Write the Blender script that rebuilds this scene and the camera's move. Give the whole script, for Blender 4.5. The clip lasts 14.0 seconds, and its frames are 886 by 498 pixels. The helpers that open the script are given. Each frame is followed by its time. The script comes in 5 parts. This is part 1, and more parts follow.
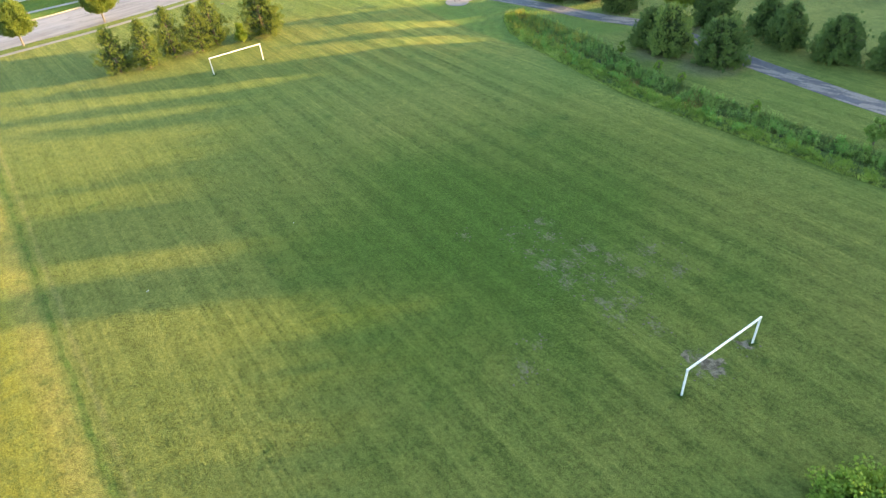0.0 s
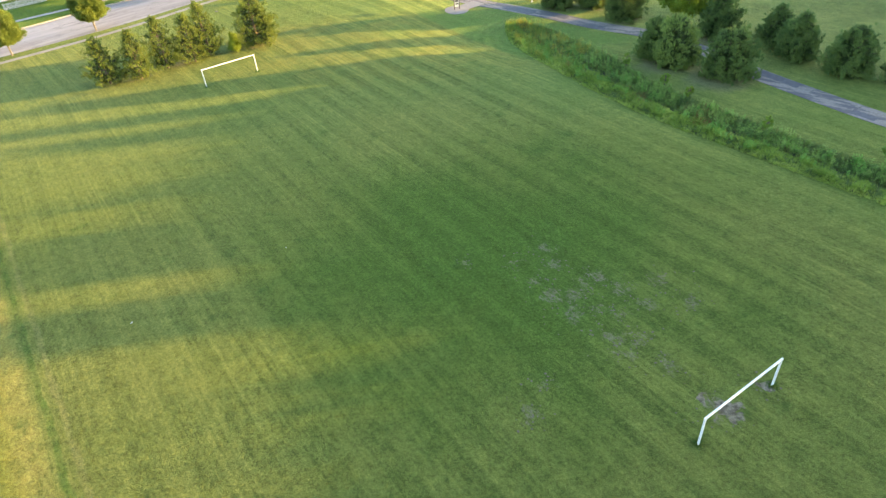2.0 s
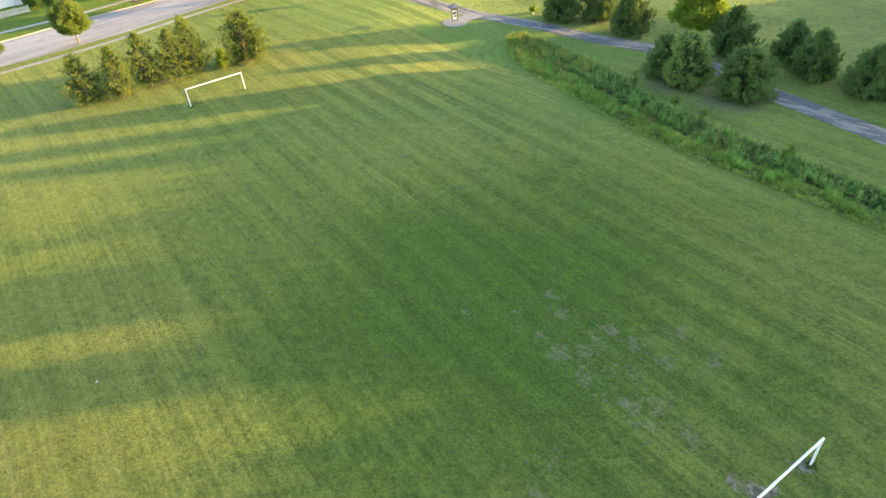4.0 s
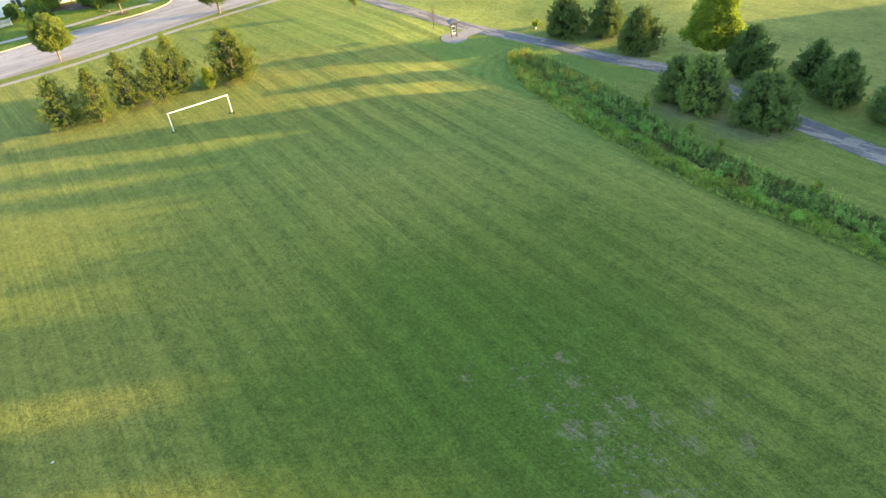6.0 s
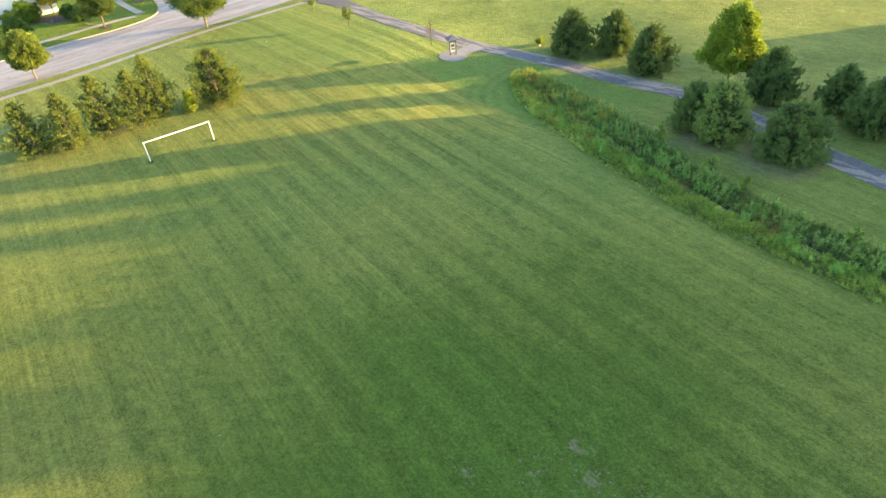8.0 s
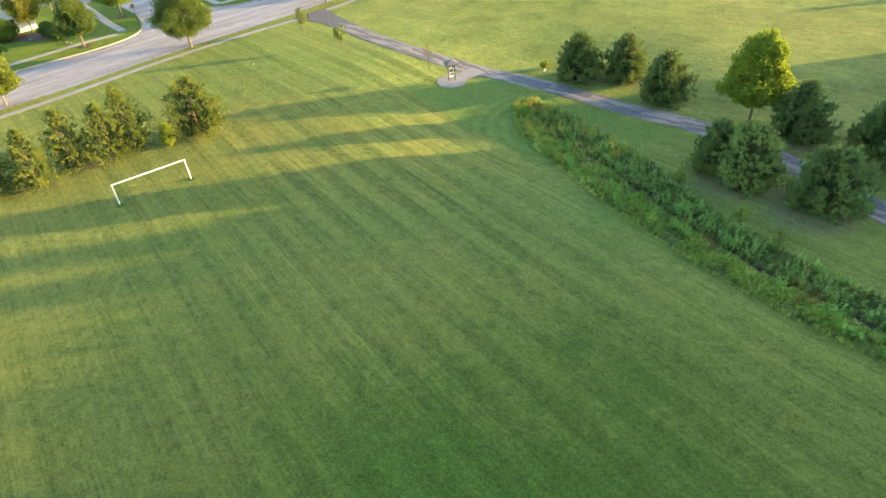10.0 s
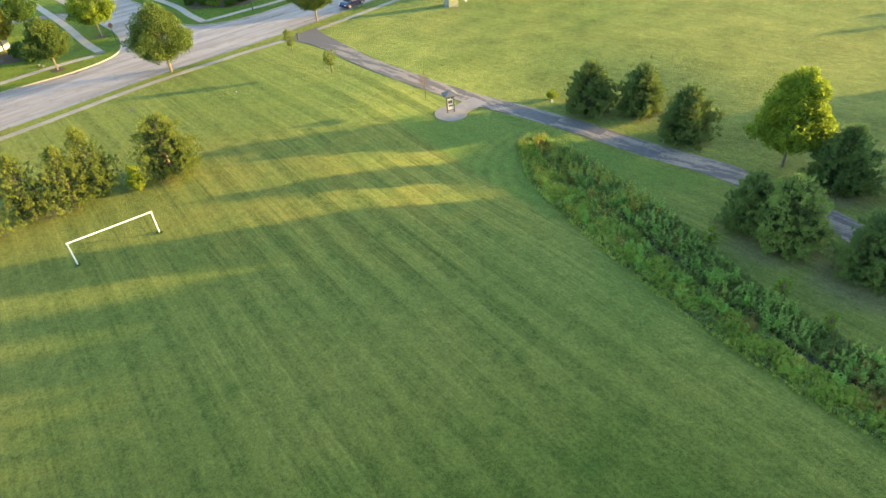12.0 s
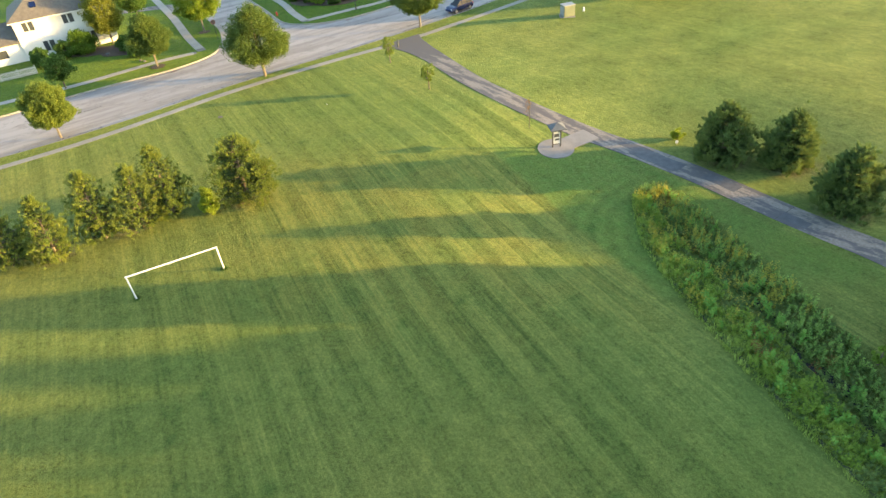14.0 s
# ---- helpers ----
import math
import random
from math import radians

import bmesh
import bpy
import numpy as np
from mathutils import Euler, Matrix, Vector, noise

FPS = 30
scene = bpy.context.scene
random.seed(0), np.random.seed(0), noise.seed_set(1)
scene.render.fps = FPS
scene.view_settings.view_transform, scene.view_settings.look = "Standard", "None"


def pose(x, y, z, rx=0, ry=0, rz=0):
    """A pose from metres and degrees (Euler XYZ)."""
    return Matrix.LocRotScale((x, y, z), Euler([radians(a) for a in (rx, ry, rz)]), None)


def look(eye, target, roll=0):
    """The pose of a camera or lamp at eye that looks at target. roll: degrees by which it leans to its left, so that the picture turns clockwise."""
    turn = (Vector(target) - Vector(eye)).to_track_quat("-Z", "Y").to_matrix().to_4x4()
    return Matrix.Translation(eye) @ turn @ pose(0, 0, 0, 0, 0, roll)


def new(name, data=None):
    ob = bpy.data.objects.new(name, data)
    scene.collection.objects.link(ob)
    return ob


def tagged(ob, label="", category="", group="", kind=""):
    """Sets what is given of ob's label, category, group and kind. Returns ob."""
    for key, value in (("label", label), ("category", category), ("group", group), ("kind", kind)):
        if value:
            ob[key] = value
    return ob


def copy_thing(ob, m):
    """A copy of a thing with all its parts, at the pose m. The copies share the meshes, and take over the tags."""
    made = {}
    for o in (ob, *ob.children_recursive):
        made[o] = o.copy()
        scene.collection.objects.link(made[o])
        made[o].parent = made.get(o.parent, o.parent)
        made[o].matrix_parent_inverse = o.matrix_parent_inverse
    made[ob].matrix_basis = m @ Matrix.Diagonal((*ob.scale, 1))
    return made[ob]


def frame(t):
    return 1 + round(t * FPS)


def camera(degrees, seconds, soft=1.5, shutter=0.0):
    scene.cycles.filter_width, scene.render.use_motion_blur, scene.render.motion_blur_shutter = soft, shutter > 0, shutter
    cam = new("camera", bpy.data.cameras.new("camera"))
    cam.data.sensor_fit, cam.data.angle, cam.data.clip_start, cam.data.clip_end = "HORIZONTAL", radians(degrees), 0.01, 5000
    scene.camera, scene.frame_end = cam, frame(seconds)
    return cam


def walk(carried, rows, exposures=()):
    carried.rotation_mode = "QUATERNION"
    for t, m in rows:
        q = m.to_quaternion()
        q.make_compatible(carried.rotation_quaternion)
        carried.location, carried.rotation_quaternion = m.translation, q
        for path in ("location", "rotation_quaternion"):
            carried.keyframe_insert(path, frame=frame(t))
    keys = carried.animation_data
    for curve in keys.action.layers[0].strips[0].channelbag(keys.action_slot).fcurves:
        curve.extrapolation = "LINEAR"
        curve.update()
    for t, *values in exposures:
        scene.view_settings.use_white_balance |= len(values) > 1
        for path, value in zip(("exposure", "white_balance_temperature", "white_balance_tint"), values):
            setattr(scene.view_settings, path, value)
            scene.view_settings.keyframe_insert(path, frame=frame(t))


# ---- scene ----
cam = camera(70.6, 14.0, soft=1.4)
METRES, EYE, TILT, LEAN, TURN = 43.27, 28.0, 0.0, 0.0, 0.0
ROWS = [
    (0.0, 0.0, 0.0, 0.0, -3.3, -37.9, 4.25),
    (0.5, 0.0006, 0.0104, 0.0007, -3.28, -37.87, 4.27),
    (1.0, 0.0008, 0.0257, 0.0015, -3.3, -37.87, 4.25),
    (1.5, 0.0026, 0.0444, 0.0023, -3.3, -37.84, 4.27),
    (2.0, 0.0038, 0.0677, 0.003, -3.37, -37.81, 4.25),
    (2.5, 0.0063, 0.0913, 0.0028, -3.38, -37.77, 4.27),
    (3.0, 0.0085, 0.1192, 0.0028, -3.43, -37.75, 4.27),
    (5.5, 0.021, 0.2727, 0.0059, -3.6, -37.58, 4.32),
    (6.0, 0.0231, 0.3031, 0.0067, -3.62, -37.56, 4.33),
    (6.5, 0.0254, 0.3368, 0.0064, -3.64, -37.52, 4.33),
    (7.0, 0.0283, 0.3696, 0.0062, -3.65, -37.49, 4.33),
    (7.5, 0.031, 0.4058, 0.0062, -3.67, -37.47, 4.32),
    (8.0, 0.034, 0.4439, 0.006, -3.7, -37.43, 4.3),
    (10.5, 0.0519, 0.646, 0.0115, -3.75, -37.12, 4.29),
    (11.0, 0.055, 0.6918, 0.0131, -3.77, -37.08, 4.29),
    (11.5, 0.0597, 0.739, 0.0137, -3.78, -37.04, 4.31),
    (12.0, 0.0638, 0.7857, 0.0151, -3.82, -37.03, 4.31),
    (12.5, 0.069, 0.8377, 0.016, -3.86, -36.99, 4.3),
    (13.0, 0.0738, 0.8879, 0.0177, -3.91, -36.96, 4.31),
    (13.5, 0.0735, 0.9431, 0.0198, -2.05, -37.0, 4.42),
    (14.0, 0.0644, 0.9957, 0.0201, 5.86, -37.24, 4.9),
]
walk(cam, [(t, pose(0, 0, EYE, TILT, LEAN, TURN) @ pose(METRES * x, METRES * y, METRES * z, 90 + pitch, roll, yaw)) for t, x, y, z, yaw, pitch, roll in ROWS],
     exposures=((0.0, 3.62, 6430, 13), (5.0, 3.62, 6430, 13), (8.0, 3.61, 6440, 13), (11.0, 3.46, 6490, 9.5), (14.0, 3.36, 6620, 8)))

# ---- world, sun, exposure ----
SUN_EL, SUN_AZ = 6.0, 5.0          # degrees above the ground; degrees from +x towards +y
world = bpy.data.worlds.new("world")
scene.world = world
world.use_nodes = True
wn = world.node_tree.nodes
sky = wn.new("ShaderNodeTexSky")
sky.sky_type, sky.sun_disc = "NISHITA", False
sky.sun_elevation, sky.sun_rotation = radians(SUN_EL), radians(90 - SUN_AZ)
sky.air_density, sky.dust_density, sky.ozone_density = 1.0, 1.2, 1.5
world.node_tree.links.new(sky.outputs[0], wn["Background"].inputs[0])
wn["Background"].inputs[1].default_value = 0.122
sun_data = bpy.data.lights.new("sun", "SUN")
sun_data.energy, sun_data.angle, sun_data.color = 2.65, radians(0.7), (1.0, 0.66, 0.225)
sun = new("sun", sun_data)
sun_dir = Vector((math.cos(radians(SUN_EL)) * math.cos(radians(SUN_AZ)), math.cos(radians(SUN_EL)) * math.sin(radians(SUN_AZ)), math.sin(radians(SUN_EL))))
sun.matrix_world = look(sun_dir * 300, (0, 0, 0))


# ---- materials ----
class Nodes:
    """A short hand for building node materials."""

    def __init__(self, name):
        self.mat = bpy.data.materials.new(name)
        self.mat.use_nodes = True
        self.tree = self.mat.node_tree
        self.bsdf = self.tree.nodes["Principled BSDF"]

    def n(self, kind, **props):
        node = self.tree.nodes.new("ShaderNode" + kind)
        for key, value in props.items():
            if key == "op":
                node.operation = value
            elif key == "blend":
                node.data_type, node.blend_type = "RGBA", value
        return node

    def put(self, socket, value):
        if isinstance(value, bpy.types.NodeSocket):
            self.tree.links.new(value, socket)
        else:
            socket.default_value = value

    def math(self, op, a, b=0.0, c=0.0):
        node = self.n("Math", op=op)
        for i, v in enumerate((a, b, c)):
            self.put(node.inputs[i], v)
        return node.outputs[0]

    def mix(self, fac, a, b, blend="MIX"):
        node = self.n("Mix", blend=blend)
        self.put(node.inputs[0], fac)
        for i, v in ((6, a), (7, b)):
            self.put(node.inputs[i], v if isinstance(v, bpy.types.NodeSocket) else (*v, 1.0))
        return node.outputs[2]

    def noise(self, scale, detail=3.0, rough=0.55, vec=None):
        node = self.n("TexNoise")
        self.put(node.inputs["Vector"], vec if vec is not None else self.pos())
        node.inputs["Scale"].default_value, node.inputs["Detail"].default_value, node.inputs["Roughness"].default_value = scale, detail, rough
        return node.outputs["Fac"]

    def pos(self):
        return self.n("TexCoord").outputs["Object"]

    def ramp(self, fac, lo, hi, a=0.0, b=1.0):
        node = self.n("MapRange")
        node.interpolation_type = "SMOOTHSTEP"
        self.put(node.inputs[0], fac)
        for i, v in enumerate((lo, hi, a, b)):
            node.inputs[i + 1].default_value = v
        return node.outputs[0]

    def bump(self, height, strength=0.5, distance=0.02):
        node = self.n("Bump")
        node.inputs["Strength"].default_value, node.inputs["Distance"].default_value = strength, distance
        self.put(node.inputs["Height"], height)
        self.put(self.bsdf.inputs["Normal"], node.outputs[0])

    def done(self, colour, rough=0.8, metal=0.0, spec=0.5):
        self.put(self.bsdf.inputs["Base Color"], colour if isinstance(colour, bpy.types.NodeSocket) else (*colour, 1.0))
        self.put(self.bsdf.inputs["Roughness"], rough)
        self.bsdf.inputs["Metallic"].default_value = metal
        self.bsdf.inputs["Specular IOR Level"].default_value = spec
        return self.mat


def plain(name, colour, rough=0.6, metal=0.0, vary=0.12, scale=3.0, bump=0.0, spec=0.5):
    m = Nodes(name)
    fac = m.noise(scale, 4.0)
    fine = m.noise(scale * 9, 2.0)
    f = m.math("ADD", m.math("MULTIPLY", fac, 0.65), m.math("MULTIPLY", fine, 0.35))
    f = m.ramp(f, 0.3, 0.7)
    dark = [c * (1 - vary) for c in colour]
    light = [min(1.0, c * (1 + vary)) for c in colour]
    if bump:
        m.bump(fine, bump, 0.01)
    return m.done(m.mix(f, dark, light), rough, metal, spec)


def leafy(name, a, b, trans=0.35, rough=0.6):
    """Leaves that let some light through; the colour changes from piece to piece."""
    m = Nodes(name)
    geo = m.n("NewGeometry")
    big = m.noise(0.9, 2.0)
    f = m.math("ADD", m.math("MULTIPLY", geo.outputs["Random Per Island"], 0.5), m.math("MULTIPLY", m.ramp(big, 0.35, 0.65), 0.5))
    col = m.mix(f, a, b)
    m.done(col, rough, 0.0, 0.1)
    tr = m.n("BsdfTranslucent")
    m.put(tr.inputs[0], m.mix(0.5, col, [min(1, c * 1.6) for c in b]))
    mx = m.n("MixShader")
    mx.inputs[0].default_value = trans
    m.tree.links.new(m.bsdf.outputs[0], mx.inputs[1])
    m.tree.links.new(tr.outputs[0], mx.inputs[2])
    m.tree.links.new(mx.outputs[0], m.tree.nodes["Material Output"].inputs[0])
    return m.mat


def drawn(m, wavy, along, ka, kl):
    """Coordinates squeezed across and along the mower's way."""
    comb = m.n("CombineXYZ")
    m.put(comb.inputs[0], m.math("MULTIPLY", wavy, ka))
    m.put(comb.inputs[1], m.math("MULTIPLY", along, kl))
    return comb.outputs[0]


def lawn(name, stripes=1.0, worn=(), blades=False, deep=(0.072, 0.12, 0.0235), pale=(0.174, 0.184, 0.046)):
    """Mown grass: mower stripes, dry and lush patches, worn earth at the places given as (x, y, radius)."""
    m = Nodes(name)
    p = m.pos()
    xyz = m.n("SeparateXYZ")
    m.put(xyz.inputs[0], p)
    x, y = xyz.outputs[0], xyz.outputs[1]
    a = radians(STRIPE)
    lin = lambda fx, fy: m.math("ADD", m.math("MULTIPLY", x, fx), m.math("MULTIPLY", y, fy))
    across, along = lin(-math.sin(a), math.cos(a)), lin(math.cos(a), math.sin(a))
    wander = m.math("MULTIPLY", m.noise(0.05, 2.0), 0.4)
    wavy = m.math("ADD", across, wander)
    wave = m.math("SINE", m.math("MULTIPLY", m.math("ADD", wavy, -41.25), 2 * math.pi / MOWER))
    # north of the curved end of the playing field the lawn is mown another way, in wider stripes
    bend = m.math("MULTIPLY", m.math("POWER", m.math("ADD", x, 4.0), 2.0), 0.014)
    north = m.ramp(m.math("ADD", y, bend), 96.1, 96.5)
    swap = lambda one, two: m.math("ADD", one, m.math("MULTIPLY", m.math("SUBTRACT", two, one), north))
    wavy_n, along_n = m.math("ADD", lin(0.799, 0.602), wander), lin(0.602, -0.799)
    turn_n = m.math("MULTIPLY", m.math("ADD", wavy_n, -48.5), 2 * math.pi / 4.75)
    wave = swap(wave, m.math("ADD", m.math("MULTIPLY", m.math("SINE", turn_n), 0.45), m.math("MULTIPLY", m.math("SINE", m.math("MULTIPLY", turn_n, 2.0)), 0.4)))
    wavy, lay = swap(wavy, wavy_n), swap(along, along_n)
    fade = m.math("MULTIPLY", m.math("MAXIMUM", m.ramp(m.noise(0.09, 3.0), 0.3, 0.66, 0.25, 1.0), m.math("MULTIPLY", north, 0.75)), m.math("MULTIPLY", m.ramp(lin(-0.24, 1.0), 58.0, 96.0, 0.75, 1.9), m.ramp(lin(1.0, -0.25), -42.0, -26.0, 0.45, 1.0)))
    field = m.ramp(lin(0.777, 0.63), 69.0, 71.0, 1.0, 0.12)
    # the unstriped headland between the field, the ditch and the path
    head = m.math("MULTIPLY", m.math("MULTIPLY", m.ramp(m.math("ADD", lin(0.866, 0.5), m.math("MULTIPLY", m.noise(0.2, 2.0), 0.8)), 48.1, 49.0), m.math("MULTIPLY", m.ramp(y, 73.0, 80.0), m.ramp(y, 96.0, 99.0, 1.0, 0.0))), stripes)
    plainly = m.math("SUBTRACT", 1.0, m.math("MULTIPLY", head, 0.8))
    fade = m.math("MULTIPLY", fade, plainly)
    seam = m.math("MULTIPLY", m.math("MULTIPLY", m.ramp(m.math("ABSOLUTE", wave), 0.0, 0.18, 1.0, 0.0), fade), m.math("MULTIPLY", field, stripes))
    wave = m.math("MULTIPLY", m.math("MULTIPLY", m.ramp(wave, -0.3, 0.3, -1.0, 1.0), fade), m.math("MULTIPLY", field, 0.36 * stripes))
    # streaks left by the mower, drawn out along its way, and the lie of the tufts between them
    stretch = lambda ka, kl, scale, detail, rough: m.noise(scale, detail, rough, drawn(m, wavy, lay, ka, kl))
    streak = m.math("ADD", m.math("MULTIPLY", stretch(4.2, 0.045, 1.0, 4.0, 0.65), 0.7), m.math("MULTIPLY", stretch(0.9, 0.012, 1.0, 2.0, 0.5), 0.3))
    streak = m.math("MULTIPLY", m.math("SUBTRACT", streak, 0.5), m.math("MULTIPLY", plainly, stripes))
    streak = m.math("MULTIPLY", m.math("MULTIPLY", streak, field), m.math("MULTIPLY", m.ramp(m.noise(0.13, 3.0), 0.3, 0.7, 0.35, 1.1), m.math("SUBTRACT", m.ramp(y, 60.0, 80.0, 1.0, 1.4), m.math("MULTIPLY", north, 0.2))))
    tuft = m.math("SUBTRACT", stretch(2.6, 0.95, 1.0, 5.0, 0.7), 0.5)
    big = m.noise(0.03, 3.0)
    mid = m.noise(0.22, 4.0)
    small = m.noise(1.3, 4.0, 0.6)
    fine = m.noise(5.0, 4.0, 0.7)
    grain = m.noise(15.0, 3.0, 0.8)
    dry = m.math("ADD", m.math("MULTIPLY", big, 0.75), m.math("ADD", m.math("MULTIPLY", mid, 0.24), 0.06))
    dry = m.math("ADD", dry, m.math("ADD", m.math("MULTIPLY", small, 0.18), 0.06))
    dry = m.math("ADD", dry, m.math("MULTIPLY", wave, 0.14))
    dry = m.math("ADD", dry, m.math("MULTIPLY", streak, 0.5))
    thin = m.math("MULTIPLY", m.ramp(y, 45.0, 62.0, -0.5, 1.0), m.ramp(y, 72.0, 90.0, 1.0, 0.4))
    dry = m.math("ADD", dry, m.math("MULTIPLY", thin, 0.035 * stripes))
    dry = m.math("ADD", dry, m.math("MULTIPLY", tuft, 0.3))
    dry = m.math("ADD", dry, m.math("MULTIPLY", m.ramp(field, 0.2, 0.9, 0.3 * stripes, 0.0), m.math("SUBTRACT", m.noise(0.11, 4.0, 0.6), 0.52)))
    dry = m.math("ADD", dry, m.math("ADD", m.ramp(across, -4.0, 22.0, 0.1 * stripes, 0.0), m.ramp(across, 52.0, 64.0, 0.0, 0.04 * stripes)))
    d0 = m.n("VectorMath")
    d0.operation = "DISTANCE"
    m.put(d0.inputs[0], p)
    d0.inputs[1].default_value = (4.5, 39.0, 0.0)
    lush = m.ramp(m.math("ADD", d0.outputs["Value"], m.math("MULTIPLY", m.noise(0.12, 2.0), 14.0)), 8.0, 30.0, 0.27 * stripes, 0.0)
    dry = m.ramp(m.math("SUBTRACT", dry, lush), 0.42, 1.05)
    col = m.mix(dry, deep, pale)
    # olive tint that fades out as y grows
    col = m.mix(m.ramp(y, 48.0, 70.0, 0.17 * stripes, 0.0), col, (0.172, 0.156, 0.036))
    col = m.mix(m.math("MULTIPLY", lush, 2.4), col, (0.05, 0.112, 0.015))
    # greyer green tint that grows with y
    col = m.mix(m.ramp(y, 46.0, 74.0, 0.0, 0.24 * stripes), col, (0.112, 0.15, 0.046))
    if worn:
        # dry cut grass lying on the far end of the field, and the greener headland round the ditch
        straw = m.math("MULTIPLY", m.math("MULTIPLY", m.ramp(y, 66.0, 78.0), m.ramp(y, 92.0, 100.0, 1.0, 0.0)), m.math("MULTIPLY", m.math("MULTIPLY", field, plainly), m.ramp(x, -30.0, -14.0, 0.3, 1.0)))
        col = m.mix(m.math("MULTIPLY", straw, m.ramp(m.math("ADD", streak, m.math("SUBTRACT", mid, 0.5)), -0.2, 0.2, 0.08, 0.38)), col, (0.205, 0.17, 0.036))
        col = m.mix(m.math("MULTIPLY", m.math("MULTIPLY", head, m.ramp(field, 0.3, 0.9)), m.ramp(small, 0.3, 0.7, 0.3, 0.6)), col, (0.064, 0.132, 0.025))
    # the edge of the playing field: a rank green line, a dry cut swath beside it, longer yellow grass beyond
    side = m.math("ADD", m.math("ADD", m.math("SUBTRACT", across, m.math("MULTIPLY", along, 0.023)), 4.5), m.math("MULTIPLY", m.math("SUBTRACT", m.noise(0.5, 3.0), 0.5), 0.7))
    blotch = m.ramp(m.noise(0.8, 4.0, 0.65), 0.3, 0.7, 0.3, 1.0)
    beyond = m.math("MULTIPLY", m.ramp(side, -9.5, -6.0), m.ramp(side, -2.2, -0.2, 1.0, 0.0))
    swath = m.math("MULTIPLY", m.ramp(side, -2.9, -1.5), m.ramp(side, -0.9, -0.25, 1.0, 0.0))
    rank = m.math("MULTIPLY", m.ramp(side, -0.3, -0.12), m.ramp(side, 0.08, 0.26, 1.0, 0.0))
    pale_line = m.math("MULTIPLY", m.ramp(side, 0.45, 0.7), m.ramp(side, 0.8, 1.1, 1.0, 0.0))
    for mask, tint, much in ((beyond, (0.245, 0.228, 0.03), 0.8), (swath, (0.305, 0.262, 0.068), 0.8), (rank, (0.05, 0.105, 0.016), 0.7), (pale_line, (0.22, 0.2, 0.075), 0.5)):
        col = m.mix(m.math("MULTIPLY", m.math("MULTIPLY", mask, blotch), much * stripes), col, tint)
    shade = m.math("ADD", m.math("MULTIPLY", fine, 0.6), m.math("MULTIPLY", grain, 0.7))
    shade = m.math("ADD", m.ramp(shade, 0.42, 0.88, 0.56, 1.44), m.math("MULTIPLY", wave, 0.23))
    shade = m.math("ADD", shade, m.math("MULTIPLY", streak, 0.95))
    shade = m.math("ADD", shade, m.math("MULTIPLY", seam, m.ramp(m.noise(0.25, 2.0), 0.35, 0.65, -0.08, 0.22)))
    if worn:
        # rings where the mower turns round the head of the ditch
        d1 = m.n("VectorMath")
        d1.operation = "DISTANCE"
        m.put(d1.inputs[0], p)
        d1.inputs[1].default_value = (17.0, 83.5, -0.8)
        ring = m.math("MULTIPLY", m.math("SINE", m.math("MULTIPLY", d1.outputs["Value"], 4.6)), m.math("MULTIPLY", m.ramp(d1.outputs["Value"], 5.6, 6.2), m.ramp(d1.outputs["Value"], 9.5, 13.0, 1.0, 0.0)))
        shade = m.math("ADD", shade, m.math("MULTIPLY", m.math("MULTIPLY", ring, m.ramp(x, 11.0, 16.0, 1.0, 0.0)), 0.09))
        # mowing lines of the longer grass beyond the path, which run beside it
        rows = m.noise(1.0, 4.0, 0.65, drawn(m, lin(0.7, 0.71), lin(0.71, -0.7), 1.1, 0.06))
        shade = m.math("ADD", shade, m.math("MULTIPLY", m.math("SUBTRACT", rows, 0.5), m.ramp(field, 0.2, 0.9, 0.5, 0.0)))
    shade = m.math("ADD", shade, m.math("MULTIPLY", thin, 0.02 * stripes))
    shade = m.math("ADD", shade, m.math("MULTIPLY", m.ramp(across, 37.0, 50.0, 0.0, 0.15 * stripes), m.ramp(across, 64.0, 72.0, 1.0, 0.2)))
    shade = m.math("ADD", shade, m.math("MULTIPLY", tuft, 0.65))
    shade = m.math("ADD", shade, m.math("MULTIPLY", m.math("SUBTRACT", small, 0.5), 0.6))
    # the longer, patchier grass beyond the path, and the lush middle of the field
    rough = m.math("MULTIPLY", m.math("SUBTRACT", 1.0, field), stripes)
    patch2 = m.math("ADD", m.math("MULTIPLY", m.math("SUBTRACT", mid, 0.5), 0.7), m.math("MULTIPLY", m.math("SUBTRACT", m.noise(0.08, 4.0, 0.65), 0.5), 0.85))
    shade = m.math("ADD", shade, m.math("MULTIPLY", rough, m.math("ADD", patch2, 0.01)))
    shade = m.math("SUBTRACT", shade, m.math("MULTIPLY", lush, 0.3))
    if worn:
        # brown needle litter and thin grass under the pines
        under = None
        for lx, ly, lr in LITTER:
            d = m.n("VectorMath")
            d.operation = "DISTANCE"
            m.put(d.inputs[0], p)
            d.inputs[1].default_value = (lx, ly, -0.4)
            k = m.ramp(m.math("ADD", d.outputs["Value"], m.math("MULTIPLY", m.noise(0.6, 3.0), 3.0)), lr * 0.5 + 1.5, lr * 1.25 + 1.5, 1.0, 0.0)
            under = k if under is None else m.math("MAXIMUM", under, k)
        col = m.mix(m.math("MULTIPLY", under, 0.65), col, m.mix(m.noise(3.0, 4.0), (0.09, 0.083, 0.05), (0.17, 0.152, 0.095)))
        # clumps of darker, ranker grass
        lushy = m.math("MULTIPLY", m.ramp(m.noise(0.42, 4.0, 0.6), 0.6, 0.74), m.math("MULTIPLY", field, 0.5))
